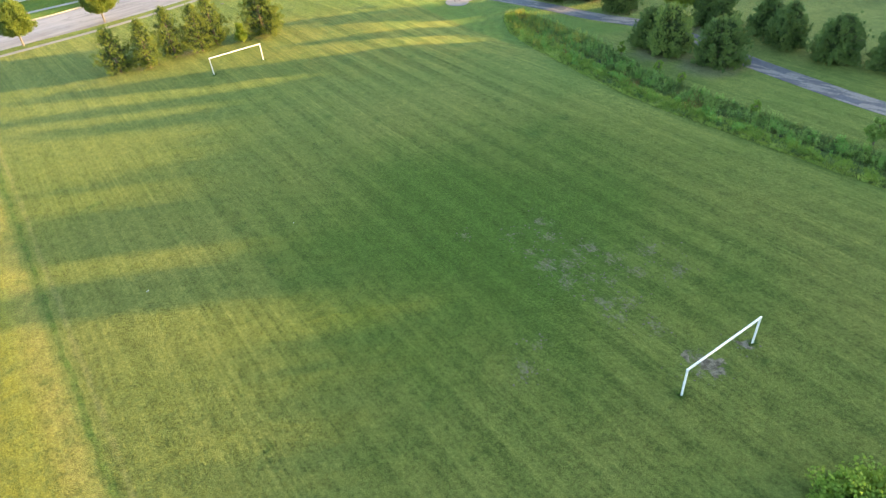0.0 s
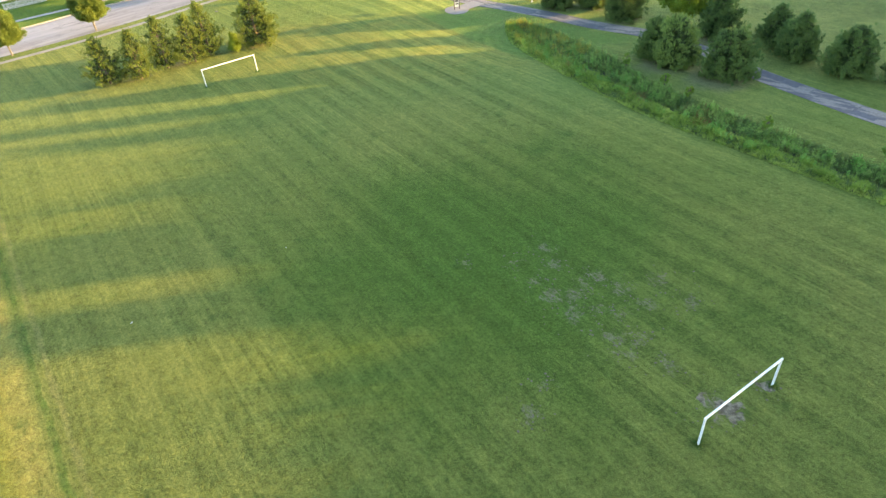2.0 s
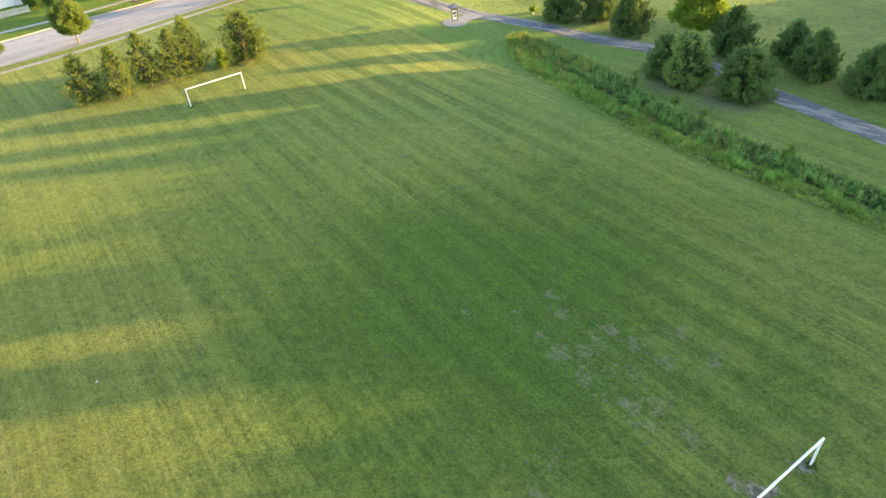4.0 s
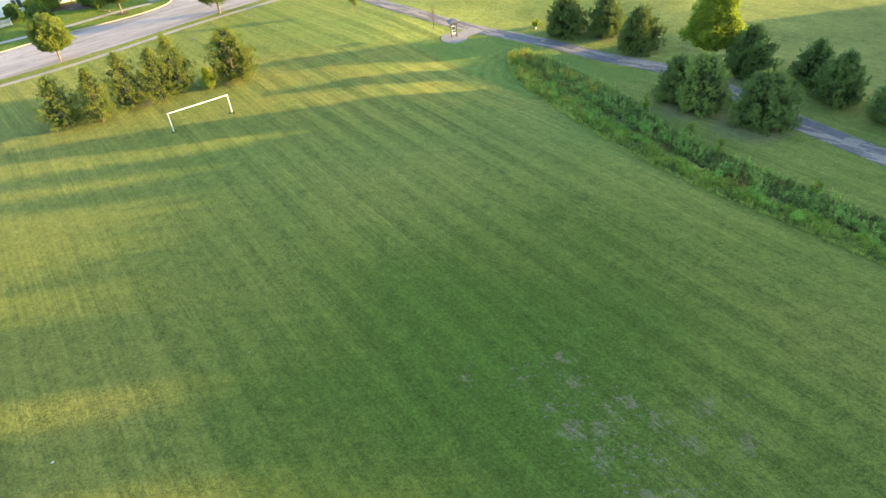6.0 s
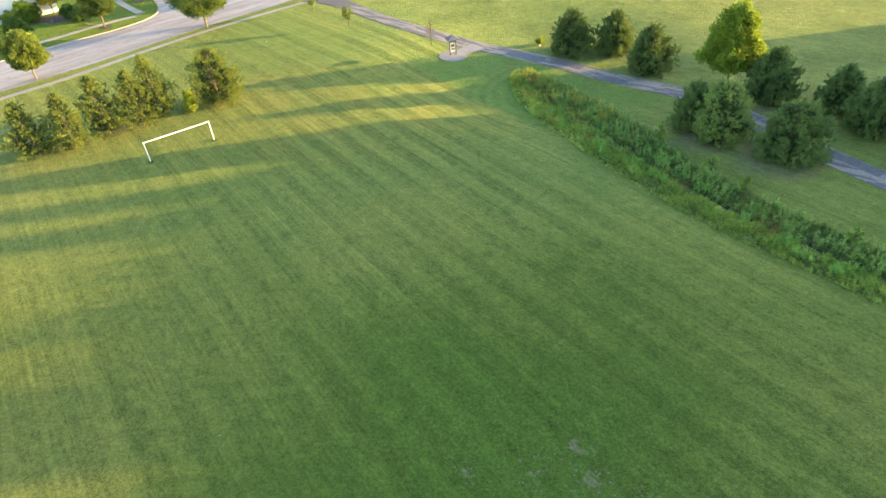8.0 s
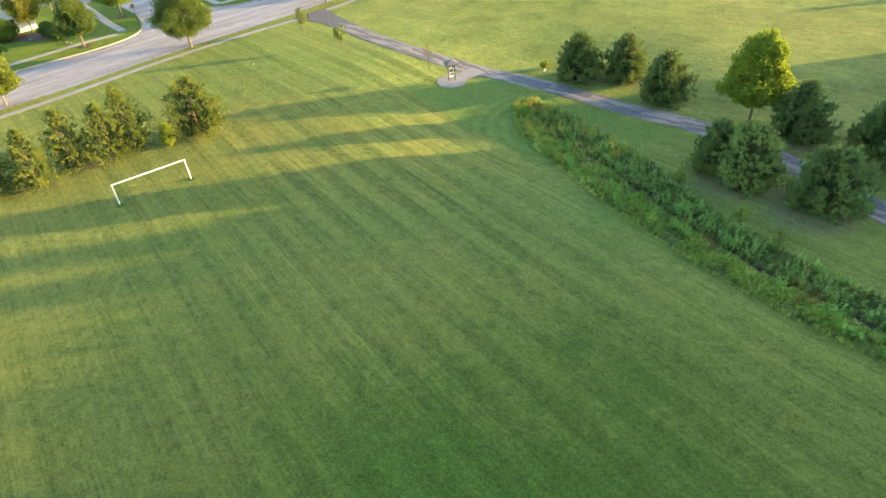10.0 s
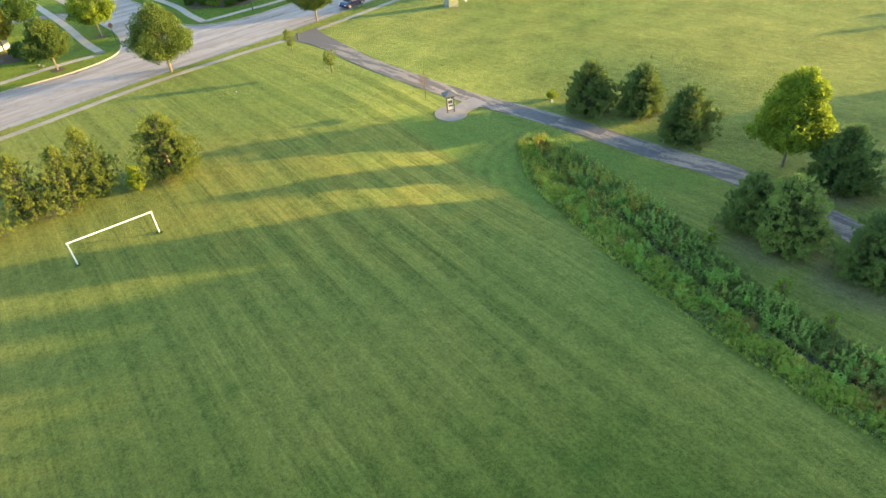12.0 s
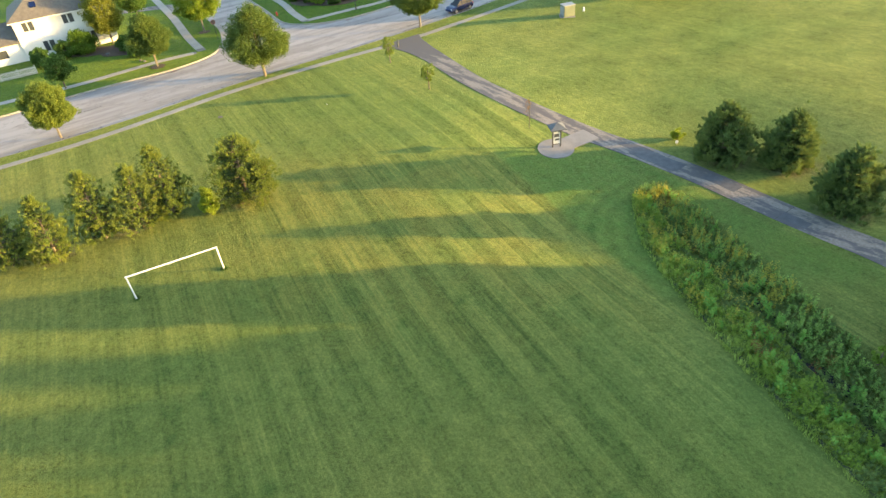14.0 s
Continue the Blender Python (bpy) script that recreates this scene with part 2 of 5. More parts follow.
        for lx, ly, lr in CLUMPS:
            d = m.n("VectorMath")
            d.operation = "DISTANCE"
            m.put(d.inputs[0], p)
            d.inputs[1].default_value = (lx, ly, 0.0)
            lushy = m.math("MAXIMUM", lushy, m.ramp(m.math("ADD", d.outputs["Value"], m.math("MULTIPLY", m.noise(1.1, 4.0, 0.7), lr * 1.2)), lr * 0.5, lr * 1.9, 0.55, 0.0))
        col = m.mix(lushy, col, (0.042, 0.088, 0.018))
    hsv = m.n("HueSaturation")
    m.put(hsv.inputs["Value"], shade)
    m.put(hsv.inputs["Color"], col)
    col = hsv.outputs[0]
    if worn:
        total = None
        warp = m.n("TexNoise")
        m.put(warp.inputs["Vector"], p)
        warp.inputs["Scale"].default_value, warp.inputs["Detail"].default_value = 0.9, 4.0
        shift, moved = m.n("VectorMath"), m.n("VectorMath")
        shift.operation, moved.operation = "SUBTRACT", "MULTIPLY_ADD"
        m.put(shift.inputs[0], warp.outputs["Color"])
        shift.inputs[1].default_value = (0.5, 0.5, 0.5)
        m.put(moved.inputs[0], shift.outputs[0])
        moved.inputs[1].default_value = (2.6, 2.6, 0.0)
        m.put(moved.inputs[2], p)
        for wx, wy, wr in worn:
            d = m.n("VectorMath")
            d.operation = "DISTANCE"
            m.put(d.inputs[0], moved.outputs[0])
            d.inputs[1].default_value = (wx, wy, 0)
            k = m.ramp(d.outputs["Value"], wr * 0.1, wr * 1.8, 1.0, 0.0)
            total = k if total is None else m.math("MAXIMUM", total, k)
        rag = m.math("ADD", m.math("MULTIPLY", m.noise(4.5, 6.0, 0.8), 0.45), m.math("MULTIPLY", stretch(4.8, 1.0, 1.0, 6.0, 0.8), 0.55))
        patch = m.math("ADD", rag, m.math("MULTIPLY", total, 0.25))
        patch = m.math("MULTIPLY", m.ramp(patch, 0.69, 0.82), m.ramp(total, 0.02, 0.6))
        earth = m.mix(m.noise(7.0, 4.0), (0.13, 0.108, 0.083), (0.26, 0.222, 0.178))
        col = m.mix(m.math("MULTIPLY", patch, 0.7), col, earth)
        bare = None
        for wx, wy, wr in BARE:
            d = m.n("VectorMath")
            d.operation = "DISTANCE"
            m.put(d.inputs[0], moved.outputs[0])
            d.inputs[1].default_value = (wx, wy, 0)
            k = m.ramp(d.outputs["Value"], wr * 0.2, wr * 1.6, 1.0, 0.0)
            bare = k if bare is None else m.math("MAXIMUM", bare, k)
        bare = m.ramp(m.math("ADD", bare, m.math("MULTIPLY", m.math("SUBTRACT", rag, 0.5), 1.3)), 0.5, 0.66)
        col = m.mix(m.math("MULTIPLY", bare, 0.92), col, m.mix(m.ramp(m.noise(2.5, 4.0), 0.35, 0.65), (0.095, 0.078, 0.06), (0.255, 0.215, 0.17)))
    if blades:
        m.done(col, 0.7, 0.0, 0.2)
        tr, mx = m.n("BsdfTranslucent"), m.n("MixShader")
        m.put(tr.inputs[0], col)
        mx.inputs[0].default_value = 0.5
        m.tree.links.new(m.bsdf.outputs[0], mx.inputs[1])
        m.tree.links.new(tr.outputs[0], mx.inputs[2])
        m.tree.links.new(mx.outputs[0], m.tree.nodes["Material Output"].inputs[0])
        return m.mat
    m.bump(m.math("ADD", fine, grain), 1.0, 0.12)
    m.bsdf.inputs["Sheen Weight"].default_value, m.bsdf.inputs["Sheen Roughness"].default_value = 0.025, 0.4
    m.bsdf.inputs["Sheen Tint"].default_value = (0.8, 0.85, 0.3, 1.0)
    return m.done(col, 0.85, 0.0, 0.06)


STRIPE, MOWER = -57.5, 2.63
LITTER = [(26.8, 69.0, 3.2), (30.6, 64.1, 3.6), (34.5, 74.5, 2.6), (20.3, 95.3, 2.4), (25.6, 93.4, 2.3), (27.2, 86.4, 2.3), (-35.5, 80.2, 1.6), (-31.0, 83.6, 1.5), (-22.0, 88.6, 1.7)]
CLUMPS = [(9.6, 52.4, 1.1), (-16.9, 66.4, 0.45), (7.2, 60.4, 0.7), (-10.6, 60.2, 0.8), (12.8, 55.0, 0.8), (4.9, 55.2, 0.6)]
BARE = [(14.55, 23.0, 0.75), (13.55, 23.75, 0.5), (17.0, 24.6, 0.4)]
WORN = [(5.1, 37.0, 0.7), (7.5, 38.2, 0.9), (7.8, 36.4, 0.9), (7.0, 33.2, 1.0), (8.6, 32.9, 1.0), (6.2, 34.8, 0.7), (9.3, 34.0, 0.7), (13.0, 31.8, 0.7), (10.2, 27.4, 0.7), (7.9, 31.2, 0.9), (9.6, 31.6, 0.9), (11.0, 30.9, 0.8),
        (14.3, 33.7, 1.0), (15.6, 31.4, 0.9), (10.4, 34.7, 0.9), (11.8, 33.3, 0.9), (11.6, 28.6, 0.8), (10.0, 29.2, 1.1), (1.6, 37.6, 0.5),
        (4.1, 24.0, 0.8), (5.3, 26.0, 0.7), (14.0, 23.4, 1.3), (16.9, 24.5, 0.7), (12.5, 26.6, 0.7)]
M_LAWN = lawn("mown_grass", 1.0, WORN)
M_BLADE = lawn("grass_blades", 1.0, WORN, True)
M_VERGE = lawn("verge_grass", 0.0)
# the deeper green puts the yards' shade into the grass colour
M_YARD = lawn("shade_tinted_yard_grass", 0.0, (), False, (0.04, 0.096, 0.013), (0.125, 0.165, 0.024))


def asphalt():
    """Grey asphalt with dark sealed patches and fine cracks."""
    m = Nodes("weathered_asphalt")
    xyz = m.n("SeparateXYZ")
    m.put(xyz.inputs[0], m.pos())
    comb = m.n("CombineXYZ")
    m.put(comb.inputs[0], m.math("SUBTRACT", m.math("MULTIPLY", xyz.outputs[0], 0.17), m.math("MULTIPLY", xyz.outputs[1], 0.18)))
    m.put(comb.inputs[1], m.math("ADD", m.math("MULTIPLY", xyz.outputs[0], 0.95), m.math("MULTIPLY", xyz.outputs[1], 0.88)))
    seal = m.math("ADD", m.math("MULTIPLY", m.noise(1.0, 4.0, 0.6, comb.outputs[0]), 0.75), m.math("MULTIPLY", m.noise(2.5, 4.0, 0.7), 0.25))
    d = m.n("VectorMath")
    d.operation = "DISTANCE"
    m.put(d.inputs[0], m.pos())
    d.inputs[1].default_value = (-13.5, 126.5, 0.0)
    seal = m.math("ADD", seal, m.ramp(d.outputs["Value"], 1.0, 9.0, 0.26, 0.0))
    col = m.mix(m.ramp(m.noise(6.0, 4.0, 0.7), 0.3, 0.7), (0.145, 0.118, 0.1), (0.235, 0.198, 0.172))
    col = m.mix(m.ramp(seal, 0.43, 0.56, 0.0, 0.85), col, (0.06, 0.056, 0.062))
    m.bump(m.noise(30.0, 2.0), 0.3, 0.01)
    return m.done(col, 0.85)


M_PATH = asphalt()


def street_concrete():
    """Old pale street concrete: broad stains along the way of the wheels, fine cracks and grit."""
    m = Nodes("worn_concrete_road")
    xyz = m.n("SeparateXYZ")
    m.put(xyz.inputs[0], m.pos())
    lin = lambda fx, fy: m.math("ADD", m.math("MULTIPLY", xyz.outputs[0], fx), m.math("MULTIPLY", xyz.outputs[1], fy))
    wheels = m.noise(1.0, 4.0, 0.6, drawn(m, lin(-0.66, 0.75), lin(0.75, 0.66), 0.55, 0.06))
    col = m.mix(m.ramp(wheels, 0.36, 0.64), (0.19, 0.162, 0.15), (0.3, 0.262, 0.245))
    col = m.mix(m.ramp(m.noise(0.5, 5.0, 0.65), 0.52, 0.7, 0.0, 0.5), col, (0.14, 0.12, 0.112))
    ridge = m.math("ABSOLUTE", m.math("SUBTRACT", m.noise(0.16, 6.0, 0.6), 0.5))
    col = m.mix(m.ramp(ridge, 0.001, 0.005, 0.4, 0.0), col, (0.055, 0.05, 0.05))
    col = m.mix(m.ramp(m.noise(9.0, 3.0, 0.7), 0.35, 0.65, 0.0, 0.25), col, (0.3, 0.265, 0.245))
    m.bump(m.noise(20.0, 2.0), 0.2, 0.01)
    return m.done(col, 0.85)


M_ROAD = street_concrete()


def slab_concrete(name, colour):
    """Cast concrete panels, each a little lighter or darker than the next."""
    m = Nodes(name)
    info = m.n("ObjectInfo")
    f = m.math("ADD", m.math("MULTIPLY", info.outputs["Random"], 0.5), m.math("MULTIPLY", m.ramp(m.noise(2.2, 4.0), 0.3, 0.7), 0.5))
    m.bump(m.noise(20.0, 2.0), 0.2, 0.01)
    return m.done(m.mix(f, [c * 0.82 for c in colour], [c * 1.16 for c in colour]), 0.85)


M_SLABS = slab_concrete("pale_yard_concrete", (0.255, 0.232, 0.204))
M_FOOT = slab_concrete("footway_concrete", (0.2, 0.186, 0.165))
M_JOINT = plain("dirty_joint", (0.13, 0.122, 0.105), 0.9, vary=0.3, scale=3.0)
M_SEAL = plain("fresh_asphalt_seal", (0.075, 0.072, 0.078), 0.8, vary=0.25, scale=2.0, bump=0.2)
M_PAD = plain("grey_pad_concrete", (0.185, 0.165, 0.155), 0.85, vary=0.14, scale=0.9, bump=0.15)
M_KERB = plain("kerb_concrete", (0.23, 0.212, 0.175), 0.8, vary=0.1, scale=1.2, bump=0.15)
M_WHITE = plain("white_paint", (0.62, 0.62, 0.62), 0.35, vary=0.04)
M_BARK = plain("bark", (0.125, 0.095, 0.07), 0.9, vary=0.35, scale=2.5, bump=0.6)
M_BARK_L = plain("pale_bark", (0.12, 0.1, 0.078), 0.9, vary=0.3, scale=2.5, bump=0.6)
M_PINE = leafy("pine_needles", (0.052, 0.104, 0.034), (0.172, 0.242, 0.067), 0.15)
M_PINE_L = leafy("grey_green_pine_needles", (0.1, 0.17, 0.052), (0.23, 0.305, 0.078), 0.2)
# pine needles slightly warmer, the low sun's tint mixed into their colour
M_PINE_B = leafy("sun_tinted_pine_needles", (0.052, 0.104, 0.033), (0.165, 0.216, 0.06), 0.18)
M_PINE_IN = leafy("inner_pine_needles", (0.04, 0.07, 0.025), (0.09, 0.125, 0.042), 0.1)
# yellower pine needles: sunlight on the goal pines carried by the colour
M_PINE_W = leafy("sun_warmed_pine_needles", (0.055, 0.1, 0.022), (0.21, 0.24, 0.046), 0.22)
M_LEAF = leafy("linden_leaves", (0.043, 0.08, 0.018), (0.108, 0.148, 0.032), 0.3)
M_MAPLE = leafy("maple_leaves", (0.07, 0.13, 0.017), (0.19, 0.25, 0.026), 0.4)
M_GOLD = leafy("golden_leaves", (0.1, 0.12, 0.018), (0.2, 0.212, 0.036), 0.4)
M_BUSH = leafy("broad_shrub_leaves", (0.045, 0.095, 0.013), (0.11, 0.175, 0.022), 0.35)
M_LEAF_Y = leafy("light_linden_leaves", (0.07, 0.11, 0.022), (0.16, 0.2, 0.038), 0.35)
M_CONIF = leafy("yellow_conifer_leaves", (0.13, 0.19, 0.02), (0.25, 0.3, 0.032), 0.3)
M_SHRUB = leafy("shrub_leaves", (0.036, 0.078, 0.017), (0.085, 0.145, 0.03), 0.3)
M_LIME = leafy("lime_shrub_leaves", (0.095, 0.17, 0.024), (0.21, 0.295, 0.045), 0.4)
M_WEED = leafy("weed_leaves", (0.056, 0.12, 0.026), (0.255, 0.365, 0.085), 0.35)
M_BRIGHT = leafy("fresh_leaves", (0.085, 0.2, 0.035), (0.2, 0.35, 0.07), 0.4)
M_TALL = leafy("tall_grass", (0.16, 0.26, 0.045), (0.36, 0.43, 0.1), 0.4)
M_UNDER = leafy("low_ditch_leaves", (0.055, 0.1, 0.027), (0.14, 0.19, 0.052), 0.3)
M_SEDGE = leafy("rank_grass", (0.085, 0.13, 0.034), (0.215, 0.25, 0.075), 0.35)
M_BLOOM = leafy("sun_gold_bloom", (0.16, 0.19, 0.03), (0.4, 0.35, 0.06), 0.4)
M_MUD = plain("wet_earth", (0.022, 0.02, 0.016), 0.9, vary=0.3, scale=2.0, bump=0.4)
# dark soil tone that includes the shade under the ditch plants
M_EDGE = plain("shaded_cut_edge", (0.05, 0.062, 0.03), 0.95, vary=0.5, scale=1.5, bump=0.4)
M_SIDING = plain("white_painted_brick", (0.6, 0.59, 0.56), 0.7, vary=0.05, scale=1.5, bump=0.1)
M_SHINGLE = plain("brown_shingles", (0.098, 0.086, 0.074), 0.9, vary=0.2, scale=2.0, bump=0.4)
M_GLASS = plain("dark_window_glass", (0.05, 0.055, 0.06), 0.08, vary=0.05)
M_FENCE = plain("pale_fence_paint", (0.42, 0.42, 0.4), 0.6, vary=0.1)
M_GREENBOX = plain("pale_green_enamel", (0.13, 0.15, 0.1), 0.5, vary=0.06)
M_GREYROOF = plain("grey_metal_roof", (0.22, 0.225, 0.23), 0.5, vary=0.08)
M_CARGLASS = plain("tinted_car_glass", (0.012, 0.014, 0.018), 0.3, vary=0.05, spec=0.25)
M_NAVY = plain("navy_car_paint", (0.008, 0.016, 0.065), 0.18, metal=0.3, vary=0.05)
M_BLACK = plain("black_rubber", (0.02, 0.02, 0.02), 0.7, vary=0.1)
M_ALLOY = plain("alloy", (0.55, 0.55, 0.57), 0.3, metal=0.9, vary=0.05)
M_RED = plain("red_enamel", (0.5, 0.03, 0.02), 0.4, vary=0.08)
M_SIGNBACK = plain("brown_sign_back", (0.14, 0.07, 0.05), 0.5, vary=0.1)
M_IRON = plain("black_iron", (0.02, 0.022, 0.025), 0.45, vary=0.1)
M_LAMPG = plain("white_lamp_glass", (0.75, 0.75, 0.72), 0.3, vary=0.03)
M_MULCH = plain("brown_mulch", (0.06, 0.04, 0.028), 0.95, vary=0.4, scale=6.0, bump=0.7)
M_EARTH = plain("dry_earth", (0.125, 0.106, 0.082), 0.95, vary=0.3, scale=3.0, bump=0.4)
M_STONE = plain("pale_stone", (0.09, 0.086, 0.076), 0.8, vary=0.2, scale=4.0, bump=0.4)
M_SLATE = plain("grey_shingle_roof", (0.075, 0.08, 0.092), 0.75, vary=0.2, scale=3.0, bump=0.3)
M_PAPER = plain("white_notice_board", (0.5, 0.49, 0.46), 0.6, vary=0.06)
M_DARKINK = plain("dark_print", (0.06, 0.06, 0.065), 0.6, vary=0.2, scale=8.0)
M_RUSSET = leafy("russet_leaves", (0.12, 0.06, 0.02), (0.24, 0.13, 0.04), 0.3)
M_WOODT = plain("weathered_timber", (0.075, 0.06, 0.05), 0.8, vary=0.25, scale=4.0, bump=0.3)


# ---- builders ----
def bowl(x, y):
    """The shallow hollow in which the ditch begins."""
    t = min(1.0, max(0.0, (24 - math.hypot(x - 15, y - 92)) / 16))
    return -0.88 * t * t * (3 - 2 * t)


def mesh_of(name, verts, faces, material):
    me = bpy.data.meshes.new(name)
    me.from_pydata([tuple(v) for v in verts], [], [tuple(f) for f in faces])
    me.materials.append(material)
    return me


def part(name, bm, material, parent=None, label=""):
    if isinstance(bm, bpy.types.Mesh):
        me = bm
    else:
        me = bpy.data.meshes.new(name)
        bmesh.ops.recalc_face_normals(bm, faces=bm.faces)
        bm.to_mesh(me)
        bm.free()
        me.materials.append(material)
    ob = new(name, me)
    if parent is not None:
        ob.parent = parent
    return tagged(ob, label)


def box(bm, x0, y0, z0, x1, y1, z1, bevel=0.0):
    r = bmesh.ops.create_cube(bm, size=1.0, matrix=Matrix.Translation(((x0 + x1) / 2, (y0 + y1) / 2, (z0 + z1) / 2)) @ Matrix.Diagonal((x1 - x0, y1 - y0, z1 - z0, 1)))
    if bevel:
        edges = {e for v in r["verts"] for e in v.link_edges}
        bmesh.ops.bevel(bm, geom=list(edges), offset=bevel, segments=2, affect="EDGES", profile=0.5)
    return bm


def tube(bm, a, b, r0, r1, sides=8):
    a, b = Vector(a), Vector(b)
    q = (b - a).to_track_quat("Z", "Y").to_matrix().to_4x4()
    bmesh.ops.create_cone(bm, cap_ends=True, segments=sides, radius1=r0, radius2=r1, depth=(b - a).length,
                          matrix=Matrix.Translation((a + b) / 2) @ q)
    return bm


def spline(points, step=1.0):
    """A smooth line through the points, as evenly spaced 2D points."""
    p = [np.array(q, float) for q in points]
    p = [2 * p[0] - p[1]] + p + [2 * p[-1] - p[-2]]
    out = []
    for i in range(1, len(p) - 2):
        n = max(2, int(np.linalg.norm(p[i + 1] - p[i]) / step))
        for k in range(n):
            t = k / n
            out.append(0.5 * (2 * p[i] + (p[i + 1] - p[i - 1]) * t + (2 * p[i - 1] - 5 * p[i] + 4 * p[i + 1] - p[i + 2]) * t * t
                              + (3 * p[i] - p[i - 1] - 3 * p[i + 1] + p[i + 2]) * t ** 3))
    out.append(p[-2])
    return np.array(out)


def offset(line, d):
    """The line shifted by d to its left."""
    t = np.gradient(line, axis=0)
    t /= np.linalg.norm(t, axis=1)[:, None]
    return line + d * np.stack([-t[:, 1], t[:, 0]], 1)


def slab(left, right, z0, z1):
    """A long slab between two lines, with top and sides."""
    bm = bmesh.new()
    rows = []
    for a, b in zip(left, right):
        za, zb = bowl(*a), bowl(*b)
        rows.append([bm.verts.new((*a, z0 + za)), bm.verts.new((*a, z1 + za)), bm.verts.new((*b, z1 + zb)), bm.verts.new((*b, z0 + zb))])
    for r, s in zip(rows, rows[1:]):
        for k in range(3):
            bm.faces.new((r[k], r[k + 1], s[k + 1], s[k]))
    bm.faces.new(rows[0])
    bm.faces.new(rows[-1][::-1])
    return bm


def polygon_slab(points, z0, z1):
    bm = bmesh.new()
    lo = [bm.verts.new((x, y, z0 + bowl(x, y))) for x, y in points]
    hi = [bm.verts.new((x, y, z1 + bowl(x, y))) for x, y in points]
    bm.faces.new(hi)
    for i in range(len(lo)):
        j = (i + 1) % len(lo)
        bm.faces.new((lo[i], lo[j], hi[j], hi[i]))
    return bm


# ---- ground ----
DITCH_IN = spline([(11.7, 88.6), (11.6, 86.3), (11.9, 81.2), (14.35, 72.1), (17.95, 63.3), (21.95, 55.8), (26.25, 49.6), (33.5, 39.1), (40.0, 29), (46.0, 20)], 1.0)
DITCH_OUT = spline([(12.9, 90.3), (14.9, 89.7), (18.0, 83.7), (20.9, 75.8), (23.0, 66.9), (26.1, 60.0), (29.9, 53.8), (36.0, 44.3), (43.5, 33.3), (49.5, 24.3)], 1.0)


def resample(line, n):
    d = np.concatenate([[0], np.cumsum(np.linalg.norm(np.diff(line, axis=0), axis=1))])
    s = np.linspace(0, d[-1], n)
    return np.stack([np.interp(s, d, line[:, 0]), np.interp(s, d, line[:, 1])], 1)


DITCH_IN, DITCH_OUT = resample(DITCH_IN, 80), resample(DITCH_OUT, 80)
DITCH_MID = DITCH_IN * 0.4 + DITCH_OUT * 0.6


WALK = spline([(-110, 55.5), (-85, 71.5), (-59.6, 89.6), (-46.0, 100.0), (-34.6, 111.4), (-28.0, 117.2), (-22.0, 122.0), (-14.8, 127.2), (-7.4, 134.0), (2.0, 143.3), (18, 160), (38, 184)], 1.5)
WALK_DIR = np.gradient(WALK, axis=0)


def ground_z(x, y):
    if 8 < x < 54 and 16 < y < 92:
        d2 = ((DITCH_MID - np.array((x, y))) ** 2).sum(1)
        j = int(d2.argmin())
        return bowl(x, y) - 0.45 * min(1.0, j / 8) * math.exp(-d2[j] / 3.2)
    if -400 < x < 100 and y > 50 and y > 0.55 * x + 90:
        j = int(((WALK - np.array((x, y))) ** 2).sum(1).argmin())
        side = WALK_DIR[j][0] * (y - WALK[j][1]) - WALK_DIR[j][1] * (x - WALK[j][0])
        if side / np.linalg.norm(WALK_DIR[j]) > 2.2:
            return -0.6
    return bowl(x, y)


gx = np.concatenate([[-2500, -900, -350, -180], np.arange(-120, 8, 1.0), np.arange(8, 54, 0.8), np.arange(54, 130, 5.0), [180, 350, 900, 2500]])
gy = np.concatenate([[-2500, -900, -300, -100, -40], np.arange(-10, 18, 4.0), np.arange(18, 92, 0.8), np.arange(92, 192, 1.0), [260, 450, 1000, 2500]])
verts = [(x, y, ground_z(x, y)) for y in gy for x in gx]
nx = len(gx)
faces = [(j * nx + i, j * nx + i + 1, (j + 1) * nx + i + 1, (j + 1) * nx + i) for j in range(len(gy) - 1) for i in range(nx - 1)]
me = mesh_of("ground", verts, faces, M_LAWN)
me.polygons.foreach_set("use_smooth", [True] * len(faces))
tagged(new("ground", me), "mown green park lawn with mower stripes and worn patches", "lawn", kind="structure")

# ---- street ----
ROAD_NEAR = spline([(-110, 58), (-85, 74.5), (-60.9, 92.3), (-47.0, 102.6), (-34.8, 114.2), (-28.0, 120.2), (-22.2, 125.0), (-15.5, 131.0), (-9.8, 136.5), (-3.0, 143.6), (14, 162), (34, 186)], 1.5)
KERB_W = spline([(-125, 66), (-95, 85), (-75, 98.5), (-62, 107.6), (-57.3, 111.8), (-51.5, 116.6), (-45.4, 121.0), (-42.0, 125.0), (-41.2, 128.6), (-42.5, 133.2), (-45.1, 138.2), (-48.4, 142.5), (-60, 157), (-75, 176)], 1.0)
KERB_E = spline([(-62, 174), (-48, 156.5), (-40.5, 147), (-37.2, 142.3), (-34.8, 139.4), (-32.2, 138.2), (-29, 138.1), (-25.6, 139.2), (-21.8, 141.8), (-18.5, 145), (-6, 157), (14, 179)], 1.0)
ROAD_Z, YARD_Z = -0.12, 0.008


def setting(name, bm, material, label, category):
    return tagged(part(name, bm, material), label, category, kind="structure")


